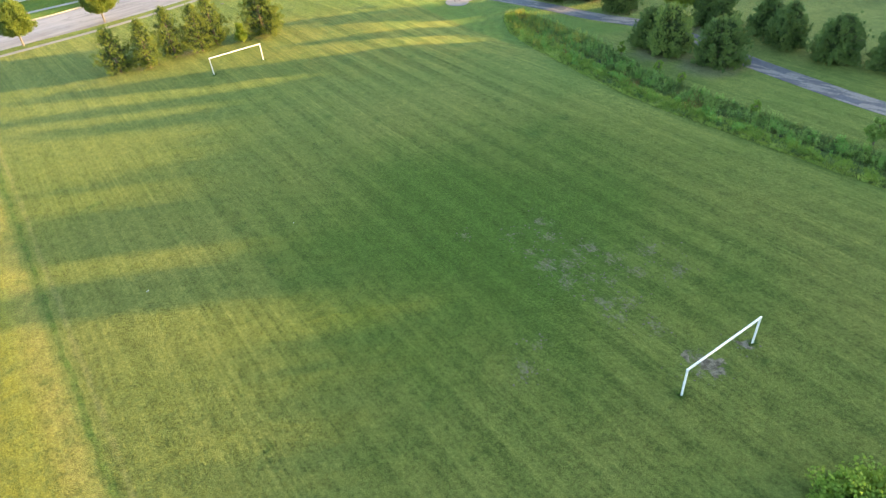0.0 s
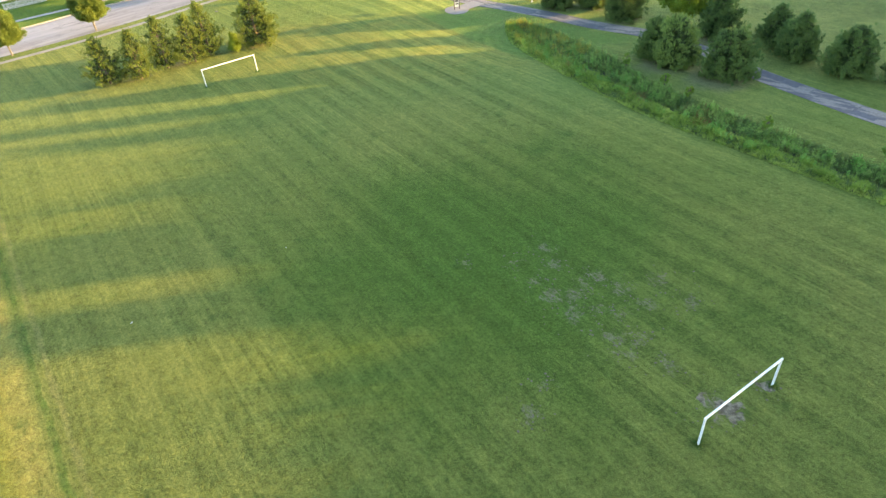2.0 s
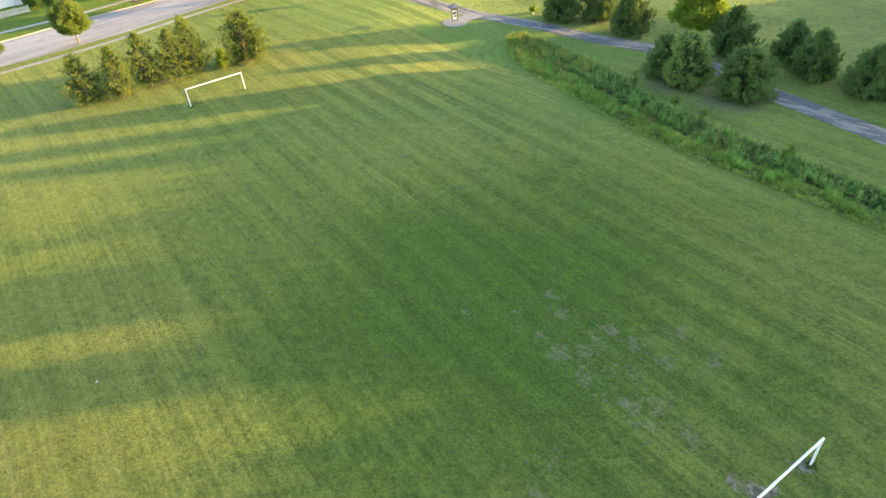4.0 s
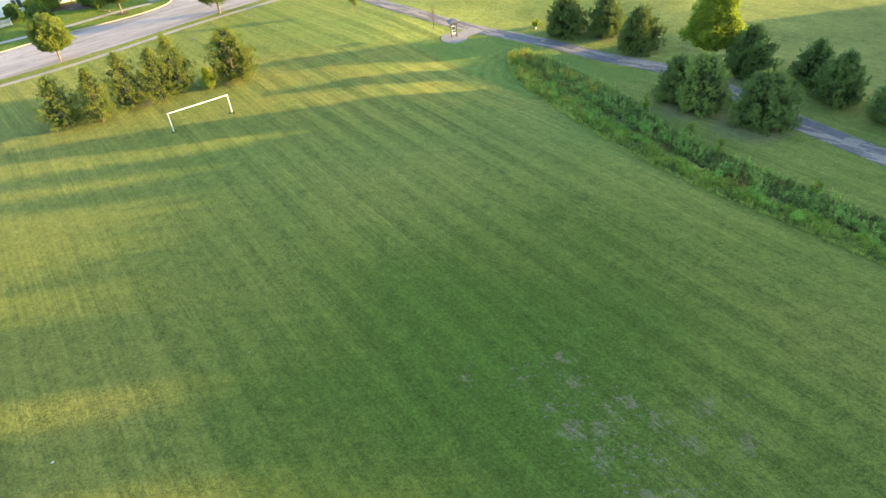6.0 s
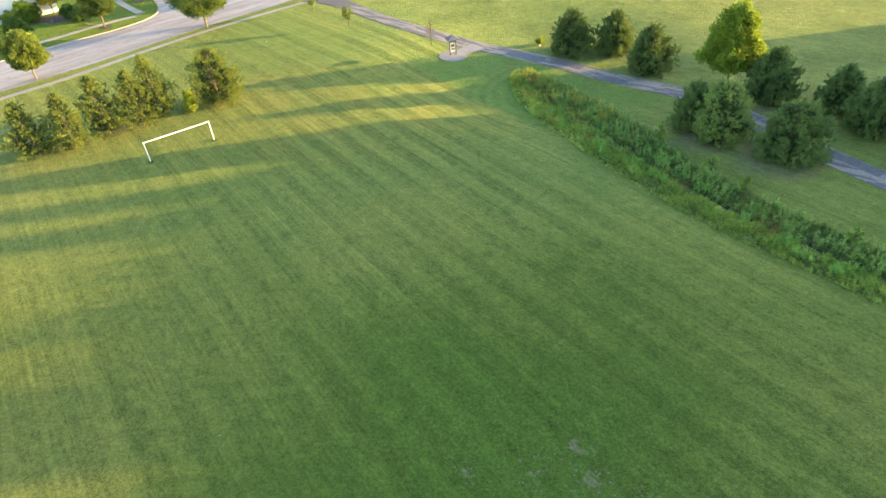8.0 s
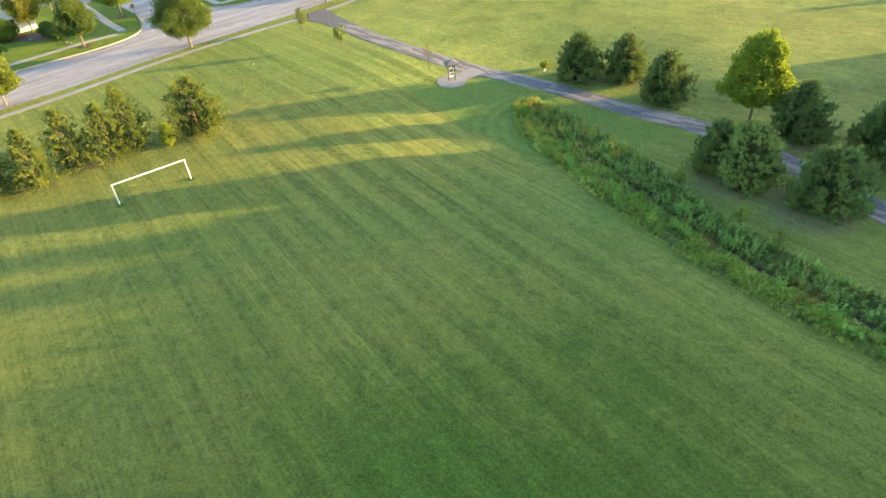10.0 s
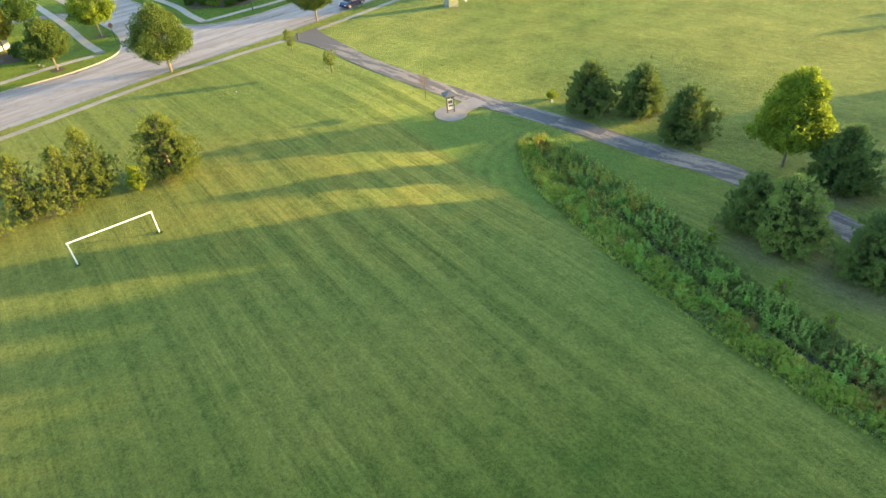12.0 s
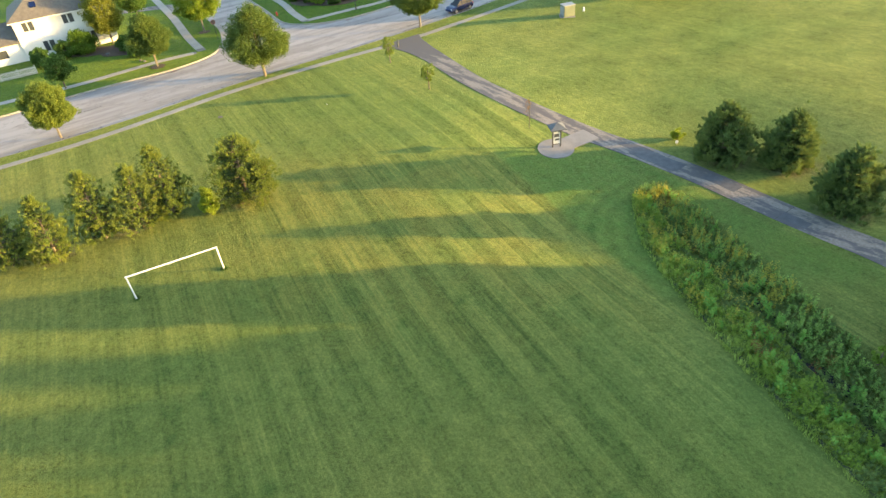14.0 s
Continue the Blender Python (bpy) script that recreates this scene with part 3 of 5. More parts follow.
setting("road", polygon_slab([tuple(p) for p in ROAD_NEAR] + [tuple(p) for p in KERB_E[::-1]] + [tuple(p) for p in KERB_W[::-1]], -0.6, ROAD_Z), M_ROAD,
        "worn pale concrete street with tar-sealed cracks", "road")
setting("kerb", slab(ROAD_NEAR, offset(ROAD_NEAR, -0.18), -0.5, YARD_Z + 0.006), M_ROAD, "pale concrete kerb beside the street", "kerb")
setting("kerb", slab(offset(KERB_W, 0.17), KERB_W, -0.5, YARD_Z + 0.012), M_KERB, "pale concrete kerb curving round the corner", "kerb")
setting("kerb", slab(offset(KERB_E, 0.17), KERB_E, -0.5, YARD_Z + 0.012), M_KERB, "pale concrete kerb curving round the corner", "kerb")
near_k = offset(ROAD_NEAR, -0.18)
wk = offset(WALK, 0.5)
wk = np.array([wk[int(((wk - q) ** 2).sum(1).argmin())] for q in near_k])
setting("verge", slab(near_k, wk, -0.5, YARD_Z), M_VERGE, "narrow grass verge between footway and kerb", "verge")
def panels(parent, line, width, z, mat, near=None):
    """Concrete panels laid end to end along a line, with open joints."""
    bm = box(bmesh.new(), -0.741, -0.5, -0.03, 0.741, 0.5, 0.0)
    me = bpy.data.meshes.new("panel")
    bm.to_mesh(me)
    bm.free()
    me.materials.append(mat)
    run = np.concatenate([[0], np.cumsum(np.linalg.norm(np.diff(line, axis=0), axis=1))])
    for d in np.arange(0.8, run[-1] - 0.7, 1.5):
        x, y = np.interp(d, run, line[:, 0]), np.interp(d, run, line[:, 1])
        x2, y2 = np.interp(d + 0.4, run, line[:, 0]), np.interp(d + 0.4, run, line[:, 1])
        if near is None or near(x, y):
            ob = new("panel", me)
            ob.parent = parent
            ob.matrix_basis = pose(x, y, z, 0, 0, math.degrees(math.atan2(y2 - y, x2 - x))) @ Matrix.Diagonal((1, width, 1, 1))


foot = setting("pavement", slab(offset(WALK, 0.5), offset(WALK, -0.5), -0.5, YARD_Z + 0.004), M_JOINT, "narrow pale concrete footway beside the street", "footway")
panels(foot, WALK, 1.02, YARD_Z + 0.016, M_FOOT)
yard_w = offset(KERB_W, 0.17)
setting("yard", polygon_slab([tuple(p) for p in yard_w] + [(-140, 240), (-300, 200), (-300, 40), (-160, 44)], -0.5, YARD_Z), M_YARD, "mown green front yard round the white house", "yard")
yard_e = offset(KERB_E, 0.17)
setting("yard", polygon_slab([tuple(p) for p in yard_e] + [(40, 260), (-60, 260)], -0.5, YARD_Z), M_YARD, "mown green front yard across the side street", "yard")


def walkway(points, width, label="pale concrete footway through the grass", z=0.02, mat=None, name="pavement", step=1.5):
    line = spline(points, step)
    if mat:
        return setting(name, slab(offset(line, width / 2), offset(line, -width / 2), -0.4, YARD_Z + z), mat, label, "footway")
    bed = setting(name, slab(offset(line, width / 2 - 0.02), offset(line, 0.02 - width / 2), -0.4, YARD_Z + z - 0.012), M_JOINT, label, "footway")
    panels(bed, line, width, YARD_Z + z, M_SLABS)
    return bed


walkway([(-125, 72.5), (-97, 90.5), (-77.5, 103.2), (-65.5, 111.2), (-57.2, 116.8), (-53.0, 120.5), (-48.6, 124.6), (-44.2, 127.6)], 1.2)
walkway([(-75, 170), (-65.4, 157.4), (-55.8, 144.8), (-48.5, 134.4), (-43.6, 128.2)], 1.25, z=0.036)
walkway([(-56, 170), (-40.3, 152.5), (-34.5, 143.9), (-31.1, 139.3)], 1.2, z=0.036)
walkway([(-31.2, 139.7), (-25.1, 144.2), (-19.3, 148.6), (-6, 162), (10, 180)], 1.2)
walkway([(-80, 146), (-71, 149.5), (-66, 151.3), (-60.5, 152.2), (-57, 149.5)], 2.6, "dark asphalt driveway behind the house", 0.012, M_PATH, "driveway")
PATH = spline([(-14.6, 128.4), (-11.6, 125.0), (-8.4, 120.6), (-3.5, 113.2), (1.5, 107.2), (7.0, 102.2), (12.1, 97.8), (17.2, 92.8), (21.4, 88.0), (25.0, 83.6), (28.2, 79.2), (32.2, 71.2), (34.8, 64.2), (38.2, 57.0), (41.4, 51.0), (50, 37), (62, 18)], 1.0)
flare = 1.32 + 2.0 * np.exp(-np.arange(len(PATH)) / 3.2)
t_dir = np.gradient(PATH, axis=0)
t_dir /= np.linalg.norm(t_dir, axis=1)[:, None]
nrm = np.stack([-t_dir[:, 1], t_dir[:, 0]], 1)
setting("asphalt_path", slab(PATH + nrm * flare[:, None], PATH - nrm * flare[:, None], -0.3, 0.035), M_PATH, "weathered grey asphalt path with dark sealed patches", "path")
# dark resealed patches on the path
for (xa, ya), (xb, yb), s0, s1 in (((35.3, 64.6), (37.5, 60.4), 0.05, 1.2), ((13.0, 97.0), (16.4, 93.6), -0.85, 0.75), ((17.6, 92.4), (20.2, 89.3), -0.2, 0.95), ((22.6, 86.6), (24.4, 84.4), -0.9, 0.1), ((39.4, 54.8), (40.6, 52.4), -1.0, -0.1)):
    ia, ib = (int(((PATH - np.array(q)) ** 2).sum(1).argmin()) for q in ((xa, ya), (xb, yb)))
    run = resample(PATH[ia:ib + 1], 16)
    wob = np.array([0.09 * noise.noise(Vector((i * 0.5, xa, 0.0))) for i in range(16)])[:, None]
    t2 = np.gradient(run, axis=0)
    n2 = np.stack([-t2[:, 1], t2[:, 0]], 1) / np.linalg.norm(t2, axis=1)[:, None]
    setting("asphalt_patch", slab(run + n2 * (s1 + wob), run + n2 * (s0 - wob), 0.0, 0.041), M_SEAL, "dark resealed patch on the asphalt path", "path patch")
# dark channel at the bottom of the ditch
chan = DITCH_MID[16:]
wob = np.array([[0.4 * math.sin(i * 0.9), 0.3 * math.cos(i * 1.3)] for i in range(len(chan))])
chan = resample(spline([tuple(p) for p in (chan + wob)[::3]], 0.8), 110)
bm = bmesh.new()
rows = [(bm.verts.new((*a, ground_z(*a) + 0.02)), bm.verts.new((*b, ground_z(*b) + 0.02))) for a, b in zip(offset(chan, 0.4), offset(chan, -0.4))]
for r, q in zip(rows, rows[1:]):
    bm.faces.new((r[0], r[1], q[1], q[0]))
setting("ditch_channel", bm, M_MUD, "dark wet channel at the bottom of the ditch", "ditch")


# ---- goals ----
def goal(x0, y0, x1, y1, h, label):
    """A free-standing goal frame of white pipe between two feet."""
    top = new("football_goal")
    w = math.hypot(x1 - x0, y1 - y0)
    top.matrix_world = pose((x0 + x1) / 2, (y0 + y1) / 2, 0, 0, 0, math.degrees(math.atan2(y1 - y0, x1 - x0)))
    for s in (-1, 1):
        part("post", tube(bmesh.new(), (s * w / 2, 0, -0.1), (s * w / 2, 0, h - 0.04), 0.06, 0.06, 12), M_WHITE, top)
    part("crossbar", tube(bmesh.new(), (-w / 2 - 0.07, 0, h - 0.05), (w / 2 + 0.07, 0, h - 0.05), 0.062, 0.062, 12), M_WHITE, top)
    return tagged(top, label, "goal", "football goals")


goal(12.13, 21.24, 17.42, 24.43, 2.13, "white steel football goal frame on worn grass")
goal(-25.8, 74.9, -20.35, 78.4, 2.13, "white steel football goal frame before the pines")


# ---- trees ----
def blade_set(rng, centres, normals, size, aspect, count, spread, up=0.0, quad=True):
    """Leaf pieces scattered round the given centres: count for each, as flat bent leaves."""
    n = len(centres) * count
    ball = rng.normal(0, 1, (n, 3))
    ball *= (rng.uniform(0.15, 1, n) ** 0.4 / np.linalg.norm(ball, axis=1))[:, None]
    c = np.repeat(centres, count, 0) + ball * np.repeat(spread, count)[:, None]
    d = rng.normal(0, 1, (n, 3)) + np.repeat(normals, count, 0) * 0.9
    d[:, 2] += up
    d /= np.linalg.norm(d, axis=1)[:, None]
    s = np.cross(d, rng.normal(0, 1, (n, 3)))
    s /= np.linalg.norm(s, axis=1)[:, None]
    ln = size * rng.uniform(0.6, 1.3, (n, 1))
    wd = ln * aspect
    if quad:
        v = np.stack([c - d * ln * 0.5, c + s * wd, c + d * ln * 0.5, c - s * wd], 1).reshape(-1, 3)
        f = np.arange(n * 4).reshape(-1, 4)
    else:
        v = np.stack([c - s * wd, c + s * wd, c + d * ln], 1).reshape(-1, 3)
        f = np.arange(n * 3).reshape(-1, 3)
    return v, f


def fast_mesh(name, v, f, material):
    me = bpy.data.meshes.new(name)
    k = f.shape[1]
    me.vertices.add(len(v))
    me.vertices.foreach_set("co", v.astype(np.float32).ravel())
    me.loops.add(f.size)
    me.loops.foreach_set("vertex_index", f.astype(np.int32).ravel())
    me.polygons.add(len(f))
    me.polygons.foreach_set("loop_start", (np.arange(len(f)) * k).astype(np.int32))
    me.materials.append(material)
    me.update(calc_edges=True)
    return me


def limb_mesh(name, limbs, material):
    bm = bmesh.new()
    for a, b, r0, r1 in limbs:
        tube(bm, a, b, r0, r1, 6)
    me = bpy.data.meshes.new(name)
    bm.to_mesh(me)
    bm.free()
    me.materials.append(material)
    return me


def deciduous(seed, h, r, base, mat, bark=None, name="street_tree", label="", category="tree", shape=1.0, leaf=0.22, clumps=150, per=70, group="", egg=0.0):
    """A broadleaf tree: tapered trunk, limbs, and a crown of leaf clumps. base: where the crown begins; egg: how much it narrows upwards."""
    rng = np.random.default_rng(seed)
    top = new(name)
    ch = h - base
    u = rng.normal(0, 1, (clumps, 3))
    u /= np.linalg.norm(u, axis=1)[:, None]
    rad = rng.uniform(0.45, 0.97, clumps) ** 0.6
    lump = 1 + 0.22 * np.sin(u[:, 0] * 5 + seed) * np.cos(u[:, 1] * 4 + u[:, 2] * 3) + rng.normal(0, 0.05, clumps)
    z = base + ch * (0.4 + np.where(u[:, 2] > 0, 0.56, 0.34) * u[:, 2] * rad)
    wid = 0.86 * r * rad * lump * (1 - egg * np.clip((z - base) / ch, 0, 1)) * (0.9 + 0.1 * np.sin(z * 2 + seed))
    c = np.stack([u[:, 0] * wid, u[:, 1] * wid, z], 1)
    spread = np.full(clumps, 0.19 * r * shape) * rng.uniform(0.7, 1.3, clumps)
    v, f = blade_set(rng, c, u, leaf, 0.42, per, spread, 0.1)
    limbs = [((0, 0, -0.1), (0.03, 0.02, base + ch * 0.35), 0.02 * r + 0.06, 0.014 * r + 0.03), ((0.03, 0.02, base + ch * 0.35), (0.0, 0.0, base + ch * 0.8), 0.014 * r + 0.03, 0.02)]
    for k in range(9):
        i = int(rng.integers(clumps))
        limbs.append(((0.02, 0.02, base + ch * (0.02 + 0.05 * k)), tuple(c[i] * np.array((0.8, 0.8, 1))), 0.012 * r + 0.02, 0.012))
    part("trunk", limb_mesh("trunk", limbs, bark or M_BARK), None, top)
    part("crown", fast_mesh("crown", v, f, mat), None, top)
    return tagged(top, label, category, group)


def pine(seed, h, r, mat, name="pine_tree", label="", group="", bare=0.08, dense=1.0, full=1.0, lean=0.0, dome=0.0, needle=0.2, rag=0.2, inner=45, puff=0.17):
    """A pine: trunk, whorls of rising branches, and puffs of needles along each branch."""
    rng = np.random.default_rng(seed)
    top = new(name)
    limbs = [((0, 0, -0.1), (lean * 0.5, 0, h * 0.55), 0.13, 0.08), ((lean * 0.5, 0, h * 0.55), (lean, 0, h * 0.97), 0.08, 0.02)]
    cen, deep = [], []
    whorls = 12
    sector = rng.uniform(0.92 - rag, 0.92 + rag, 7)
    for w in range(whorls):
        t = w / (whorls - 1)
        z0 = h * (bare + (0.9 - bare) * t)
        round_top = math.sqrt(max(0.0, 1 - (t * 0.97) ** 1.7)) * (0.88 + 0.12 * min(1.0, t / 0.3))
        cone = (1 - t) ** 0.85 * (0.68 + 0.4 * min(1.0, t / 0.25)) + 0.1
        prof = cone + (round_top - cone) * dome
        nb = int(6 + 4 * (1 - t))
        for b in range(nb):
            ang = 2 * math.pi * (b + rng.uniform(-0.4, 0.4)) / nb + w * 1.3
            ln = r * prof * full * rng.uniform(0.9 - rag, 0.9 + rag) * sector[int(ang / (2 * math.pi) * 7) % 7]
            rise = ln * (0.1 + 0.5 * t) * rng.uniform(0.5, 1.3)
            a = np.array((lean * t, 0, z0))
            e = a + np.array((math.cos(ang) * ln, math.sin(ang) * ln, rise))
            limbs.append((tuple(a), tuple(e), 0.03, 0.01))
            m = max(2, int(ln / 0.42 * dense))
            for q in range(m):
                s = 0.3 + 0.72 * (q + rng.uniform(0, 1)) / m
                (cen if s > 0.62 else deep).append(a + (e - a) * s + rng.normal(0, 0.06 + 0.035 * ln * s, 3) * np.array((1, 1, 0.6)))
    part("trunk", limb_mesh("trunk", limbs, M_BARK), None, top)
    deep = np.array(deep)
    puffs = np.repeat(np.array(cen), 7, 0)
    puffs += rng.normal(0, puff, puffs.shape)
    # puffs take the tree's own material, needles nearer the trunk a darker one
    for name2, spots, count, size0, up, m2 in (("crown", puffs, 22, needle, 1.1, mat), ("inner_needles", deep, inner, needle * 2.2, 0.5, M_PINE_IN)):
        spots[:, 2] = np.maximum(spots[:, 2], 0.2)
        n = len(spots) * count
        size = np.repeat(rng.uniform(0.75, 1.3, len(spots)), count)[:, None] * size0
        out = spots / np.maximum(0.3, np.linalg.norm(spots[:, :2], axis=1))[:, None] * np.array((0.55, 0.55, 0.0))
        d = rng.normal(0, 0.5, (n, 3)) + np.repeat(out, count, 0)
        d[:, 2] += up
        d /= np.linalg.norm(d, axis=1)[:, None]
        base = np.repeat(spots, count, 0) + rng.normal(0, 0.3, (n, 3)) * size * 0.5
        side = np.cross(d, rng.normal(0, 1, (n, 3)))
        side /= np.linalg.norm(side, axis=1)[:, None]
        v = np.stack([base - side * size * 0.085, base + side * size * 0.085, base + d * size], 1).reshape(-1, 3)
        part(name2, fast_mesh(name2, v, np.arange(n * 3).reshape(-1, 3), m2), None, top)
    return tagged(top, label, "pine tree", group)


def at(x, y, turn=0.0, s=1.0, sz=None):
    return pose(x, y, bowl(x, y), 0, 0, turn) @ Matrix.Diagonal((s, s, sz or s, 1))


# pines behind the far goal
group = "pines behind the goal"
warm = "sunlit scraggly green pine with visible trunk"
for i, (x, y, h, r, lean) in enumerate([(-38.6, 78.9, 5.1, 2.5, -0.3), (-35.0, 79.5, 5.5, 2.4, 0.2), (-32.6, 82.6, 5.8, 2.2, 0.1),
                                        (-29.4, 84.0, 5.5, 2.1, 0.1), (-27.9, 86.0, 6.1, 2.2, 0.2)]):
    pine(10 + i, h * 1.14, r * 1.06, M_PINE_W, label=warm, group=group, bare=0.08, dense=0.95, lean=lean, rag=0.28, inner=24, puff=0.21, needle=0.2).matrix_world = at(x, y, 40 * i)
pine(16, 6.2, 3.2, M_PINE_W, label="full dark green pine standing alone on the lawn", group=group, bare=0.05, dense=1.2, rag=0.2, inner=36, puff=0.24, needle=0.2, dome=0.75).matrix_world = at(-22.0, 88.5)
# pines by the path
group = "pines beside the path"
light = "dense grey-green pine with a sunlit yellow top"
dark = "dense dark green pine with branches down to the grass"
for i, (x, y, h, r) in enumerate([(20.3, 95.5, 4.9, 3.3), (25.3, 93.7, 4.8, 3.0), (27.0, 86.7, 4.9, 3.0), (26.2, 71.3, 4.3, 2.4), (27.5, 68.7, 5.3, 3.3), (31.3, 64.2, 5.0, 3.2),
                                  (35.1, 75.1, 5.4, 3.1), (40.2, 71.9, 4.1, 2.4), (40.4, 67.3, 4.8, 2.6), (43.2, 62.3, 4.7, 3.3), (47.0, 58.9, 4.6, 2.6)]):
    pine(30 + i, h * (1.04 if i < 3 else 0.98), r * (0.96 if i < 6 else 0.92), M_PINE_B if i < 3 else M_PINE_L if i == 4 else M_PINE, label=light if i == 4 else dark, group=group, bare=0.02, dome=0.5 if i in (4, 5) else 0.32, needle=0.28, rag=0.2, dense=1.15, inner=40, puff=0.24).matrix_world = at(x, y, 33 * i)
deciduous(51, 9.1, 4.2, 1.3, M_MAPLE, M_BARK_L, "maple_tree", "bright yellow-green sunlit maple on the lawn", leaf=0.19, clumps=560, per=62, egg=0.42, shape=0.6).matrix_world = at(32.7, 79.0)

# street trees
group = "street trees"
lin = "rounded green street tree in the grass verge"
for i, (x, y, h, r, base, egg) in enumerate([(-57.9, 93.4, 6.6, 3.6, 1.4, 0.2), (-49.3, 102.0, 6.5, 3.6, 1.2, 0.2), (-30.3, 117.4, 9.3, 6.4, 1.3, 0.6),
                                             (-12.3, 133.7, 8.3, 4.6, 1.6, 0.25), (-47.8, 122.8, 7.4, 4.0, 1.5, 0.4)]):
    deciduous(60 + i, h, r, base, M_LEAF_Y if i < 2 else M_LEAF, M_BARK_L, "street_tree", lin, group=group, leaf=0.14, egg=egg, clumps=1050, per=66, shape=0.44).matrix_world = at(x, y)
deciduous(66, 8.3, 4.5, 1.8, M_MAPLE, M_BARK_L, "street_tree", "bright green street tree beside the side street", group=group, leaf=0.18, clumps=600, per=50, shape=0.5).matrix_world = at(-46.9, 136.9)
for i, (x, y, h, r) in enumerate([(-14.4, 120.0, 3.4, 0.95), (-8.3, 111.2, 3.2, 0.85)]):
    deciduous(70 + i, h, r * 1.2, 0.9, M_LEAF_Y, M_BARK_L, "young_tree", "slim young tree with a small green crown", group="young trees", leaf=0.14, clumps=55, per=22).matrix_world = at(x, y)

# unseen tree rows added east to shade the field: how far west each stretch's shade reaches
group = "tall trees east of the field"
rng = np.random.default_rng(5)
SKYLINE = [(-14, 2), (10, 0), (17, -7), (24, -6), (30, -4), (32.4, -5), (33.4, -24), (34.6, -34), (36.2, -60), (37.0, -40), (37.6, -13), (40.4, -12), (41.4, -32), (46.6, -34), (47.6, -20),
           (51.0, -19), (52.0, -30), (53.6, -29), (54.6, -19), (62.8, -18), (63.4, -36), (65.2, -38), (65.8, -17), (68.0, -16), (68.6, -48), (69.8, -46), (70.6, 2), (73.8, 4),
           (74.6, 3), (76.4, 4), (77.0, 14), (82.0, 14), (84.2, 12)]
protos = []
for lat in np.arange(-14, 84.6, 1.2):
    for back in (0, 7):
        k = len(protos) % 6
        if len(protos) < 6:
            protos.append(deciduous(200 + len(protos), 10.0, 1.2, 0.1, M_LEAF, None, "tall_tree", "unseen slender tree in a row added to shade the field", group=group, leaf=0.75, clumps=110, per=22))
            tree = protos[-1]
        else:
            tree = copy_thing(protos[int(rng.integers(6))], Matrix())
        x = 88 + back + rng.uniform(-1, 1)
        reach = np.interp(lat + back * 0.1, [q[0] for q in SKYLINE], [q[1] for q in SKYLINE]) + rng.uniform(-2, 2) + back
        tree.matrix_world = at(x, lat + back * 0.1 + (x + 10) * math.tan(radians(SUN_AZ)), float(rng.uniform(0, 360)), 1.0, (x - reach) * math.tan(radians(SUN_EL)) / 8.7)
# three more unseen trees, added to shade the meadow beyond the path
for i, (lat, x, h) in enumerate([(102.6, 110, 6.5), (104.5, 112, 6.1), (106.2, 111, 5.9)]):
    copy_thing(protos[i], Matrix()).matrix_world = at(x, lat + (x + 10) * math.tan(radians(SUN_AZ)), 40 * i, 1.2, h / 10)
# out-of-view trees added only to throw shade over the yards
for i, (x, y, h) in enumerate([(22, 144.5, 9.0), (24, 150, 9.5), (22, 156, 9.0), (30, 147, 9.5), (31, 153, 10.0)]):
    deciduous(170 + i, h, 4.6, 0.3, M_LEAF, None, "tall_tree", "unseen broad tree added to shade the yards", group="street trees", leaf=0.8, clumps=130, per=24).matrix_world = at(x, y)

# bushes round the field
deciduous(95, 1.6, 2.8, 0.05, M_LIME, None, "bush", "bright green leafy bush at the edge of the field", "bush", leaf=0.2, clumps=170).matrix_world = at(17.8, 13.3)
deciduous(96, 2.7, 1.25, 0.05, M_CONIF, None, "shrub", "small upright yellow-green conifer beside the pines", "shrub", leaf=0.12, clumps=130, egg=0.6).matrix_world = at(-24.5, 86.2)
deciduous(97, 1.15, 0.85, 0.05, M_CONIF, None, "shrub", "low yellow-green shrub beside the pine", "shrub", leaf=0.14, clumps=24, per=50).matrix_world = at(17.1, 99.1)
deciduous(98, 2.8, 1.0, 0.3, M_WEED, M_BARK, "young_tree", "small green self-sown tree in the ditch", group="young trees", leaf=0.16, clumps=50).matrix_world = at(36.6, 44.6)
for i, (x, y, h) in enumerate([(24.8, 63.5, 1.5), (26.1, 60.2, 1.3), (30.2, 52.2, 1.6), (22.6, 69.7, 1.4)]):
    deciduous(100 + i, h, 0.55, 0.15, M_LIME, M_BARK, "young_tree", "bright green young shoots in the ditch", group="young trees", leaf=0.15, clumps=22, per=40).matrix_world = at(x, y)

# bare sapling by the path
rng = np.random.default_rng(7)
top = tagged(new("sapling"), "thin bare young tree beside the asphalt path", "tree", "young trees")
limbs = [((0, 0, -0.1), (0.03, 0, 1.8), 0.035, 0.025), ((0.03, 0, 1.8), (0, 0.05, 3.3), 0.025, 0.008)]
for i in range(22):
    z, a2 = 1.0 + 0.1 * i, i * 2.4
    ln = 0.6 * (1 - 0.018 * i)
    limbs.append(((0.02, 0, z), (math.cos(a2) * ln * 0.5, math.sin(a2) * ln * 0.5, z + ln * 0.9), 0.012, 0.004))
part("trunk", limb_mesh("trunk", limbs, M_BARK_L), None, top)
cl = np.array([(rng.normal(0, 0.22), rng.normal(0, 0.22), rng.uniform(1.5, 3.2)) for _ in range(16)])
v, f = blade_set(rng, cl, cl * 0, 0.09, 0.4, 8, np.full(16, 0.14))
part("crown", fast_mesh("crown", v, f, M_RUSSET), None, top, "sparse russet leaves")
top.matrix_world = at(3.1, 101.5)


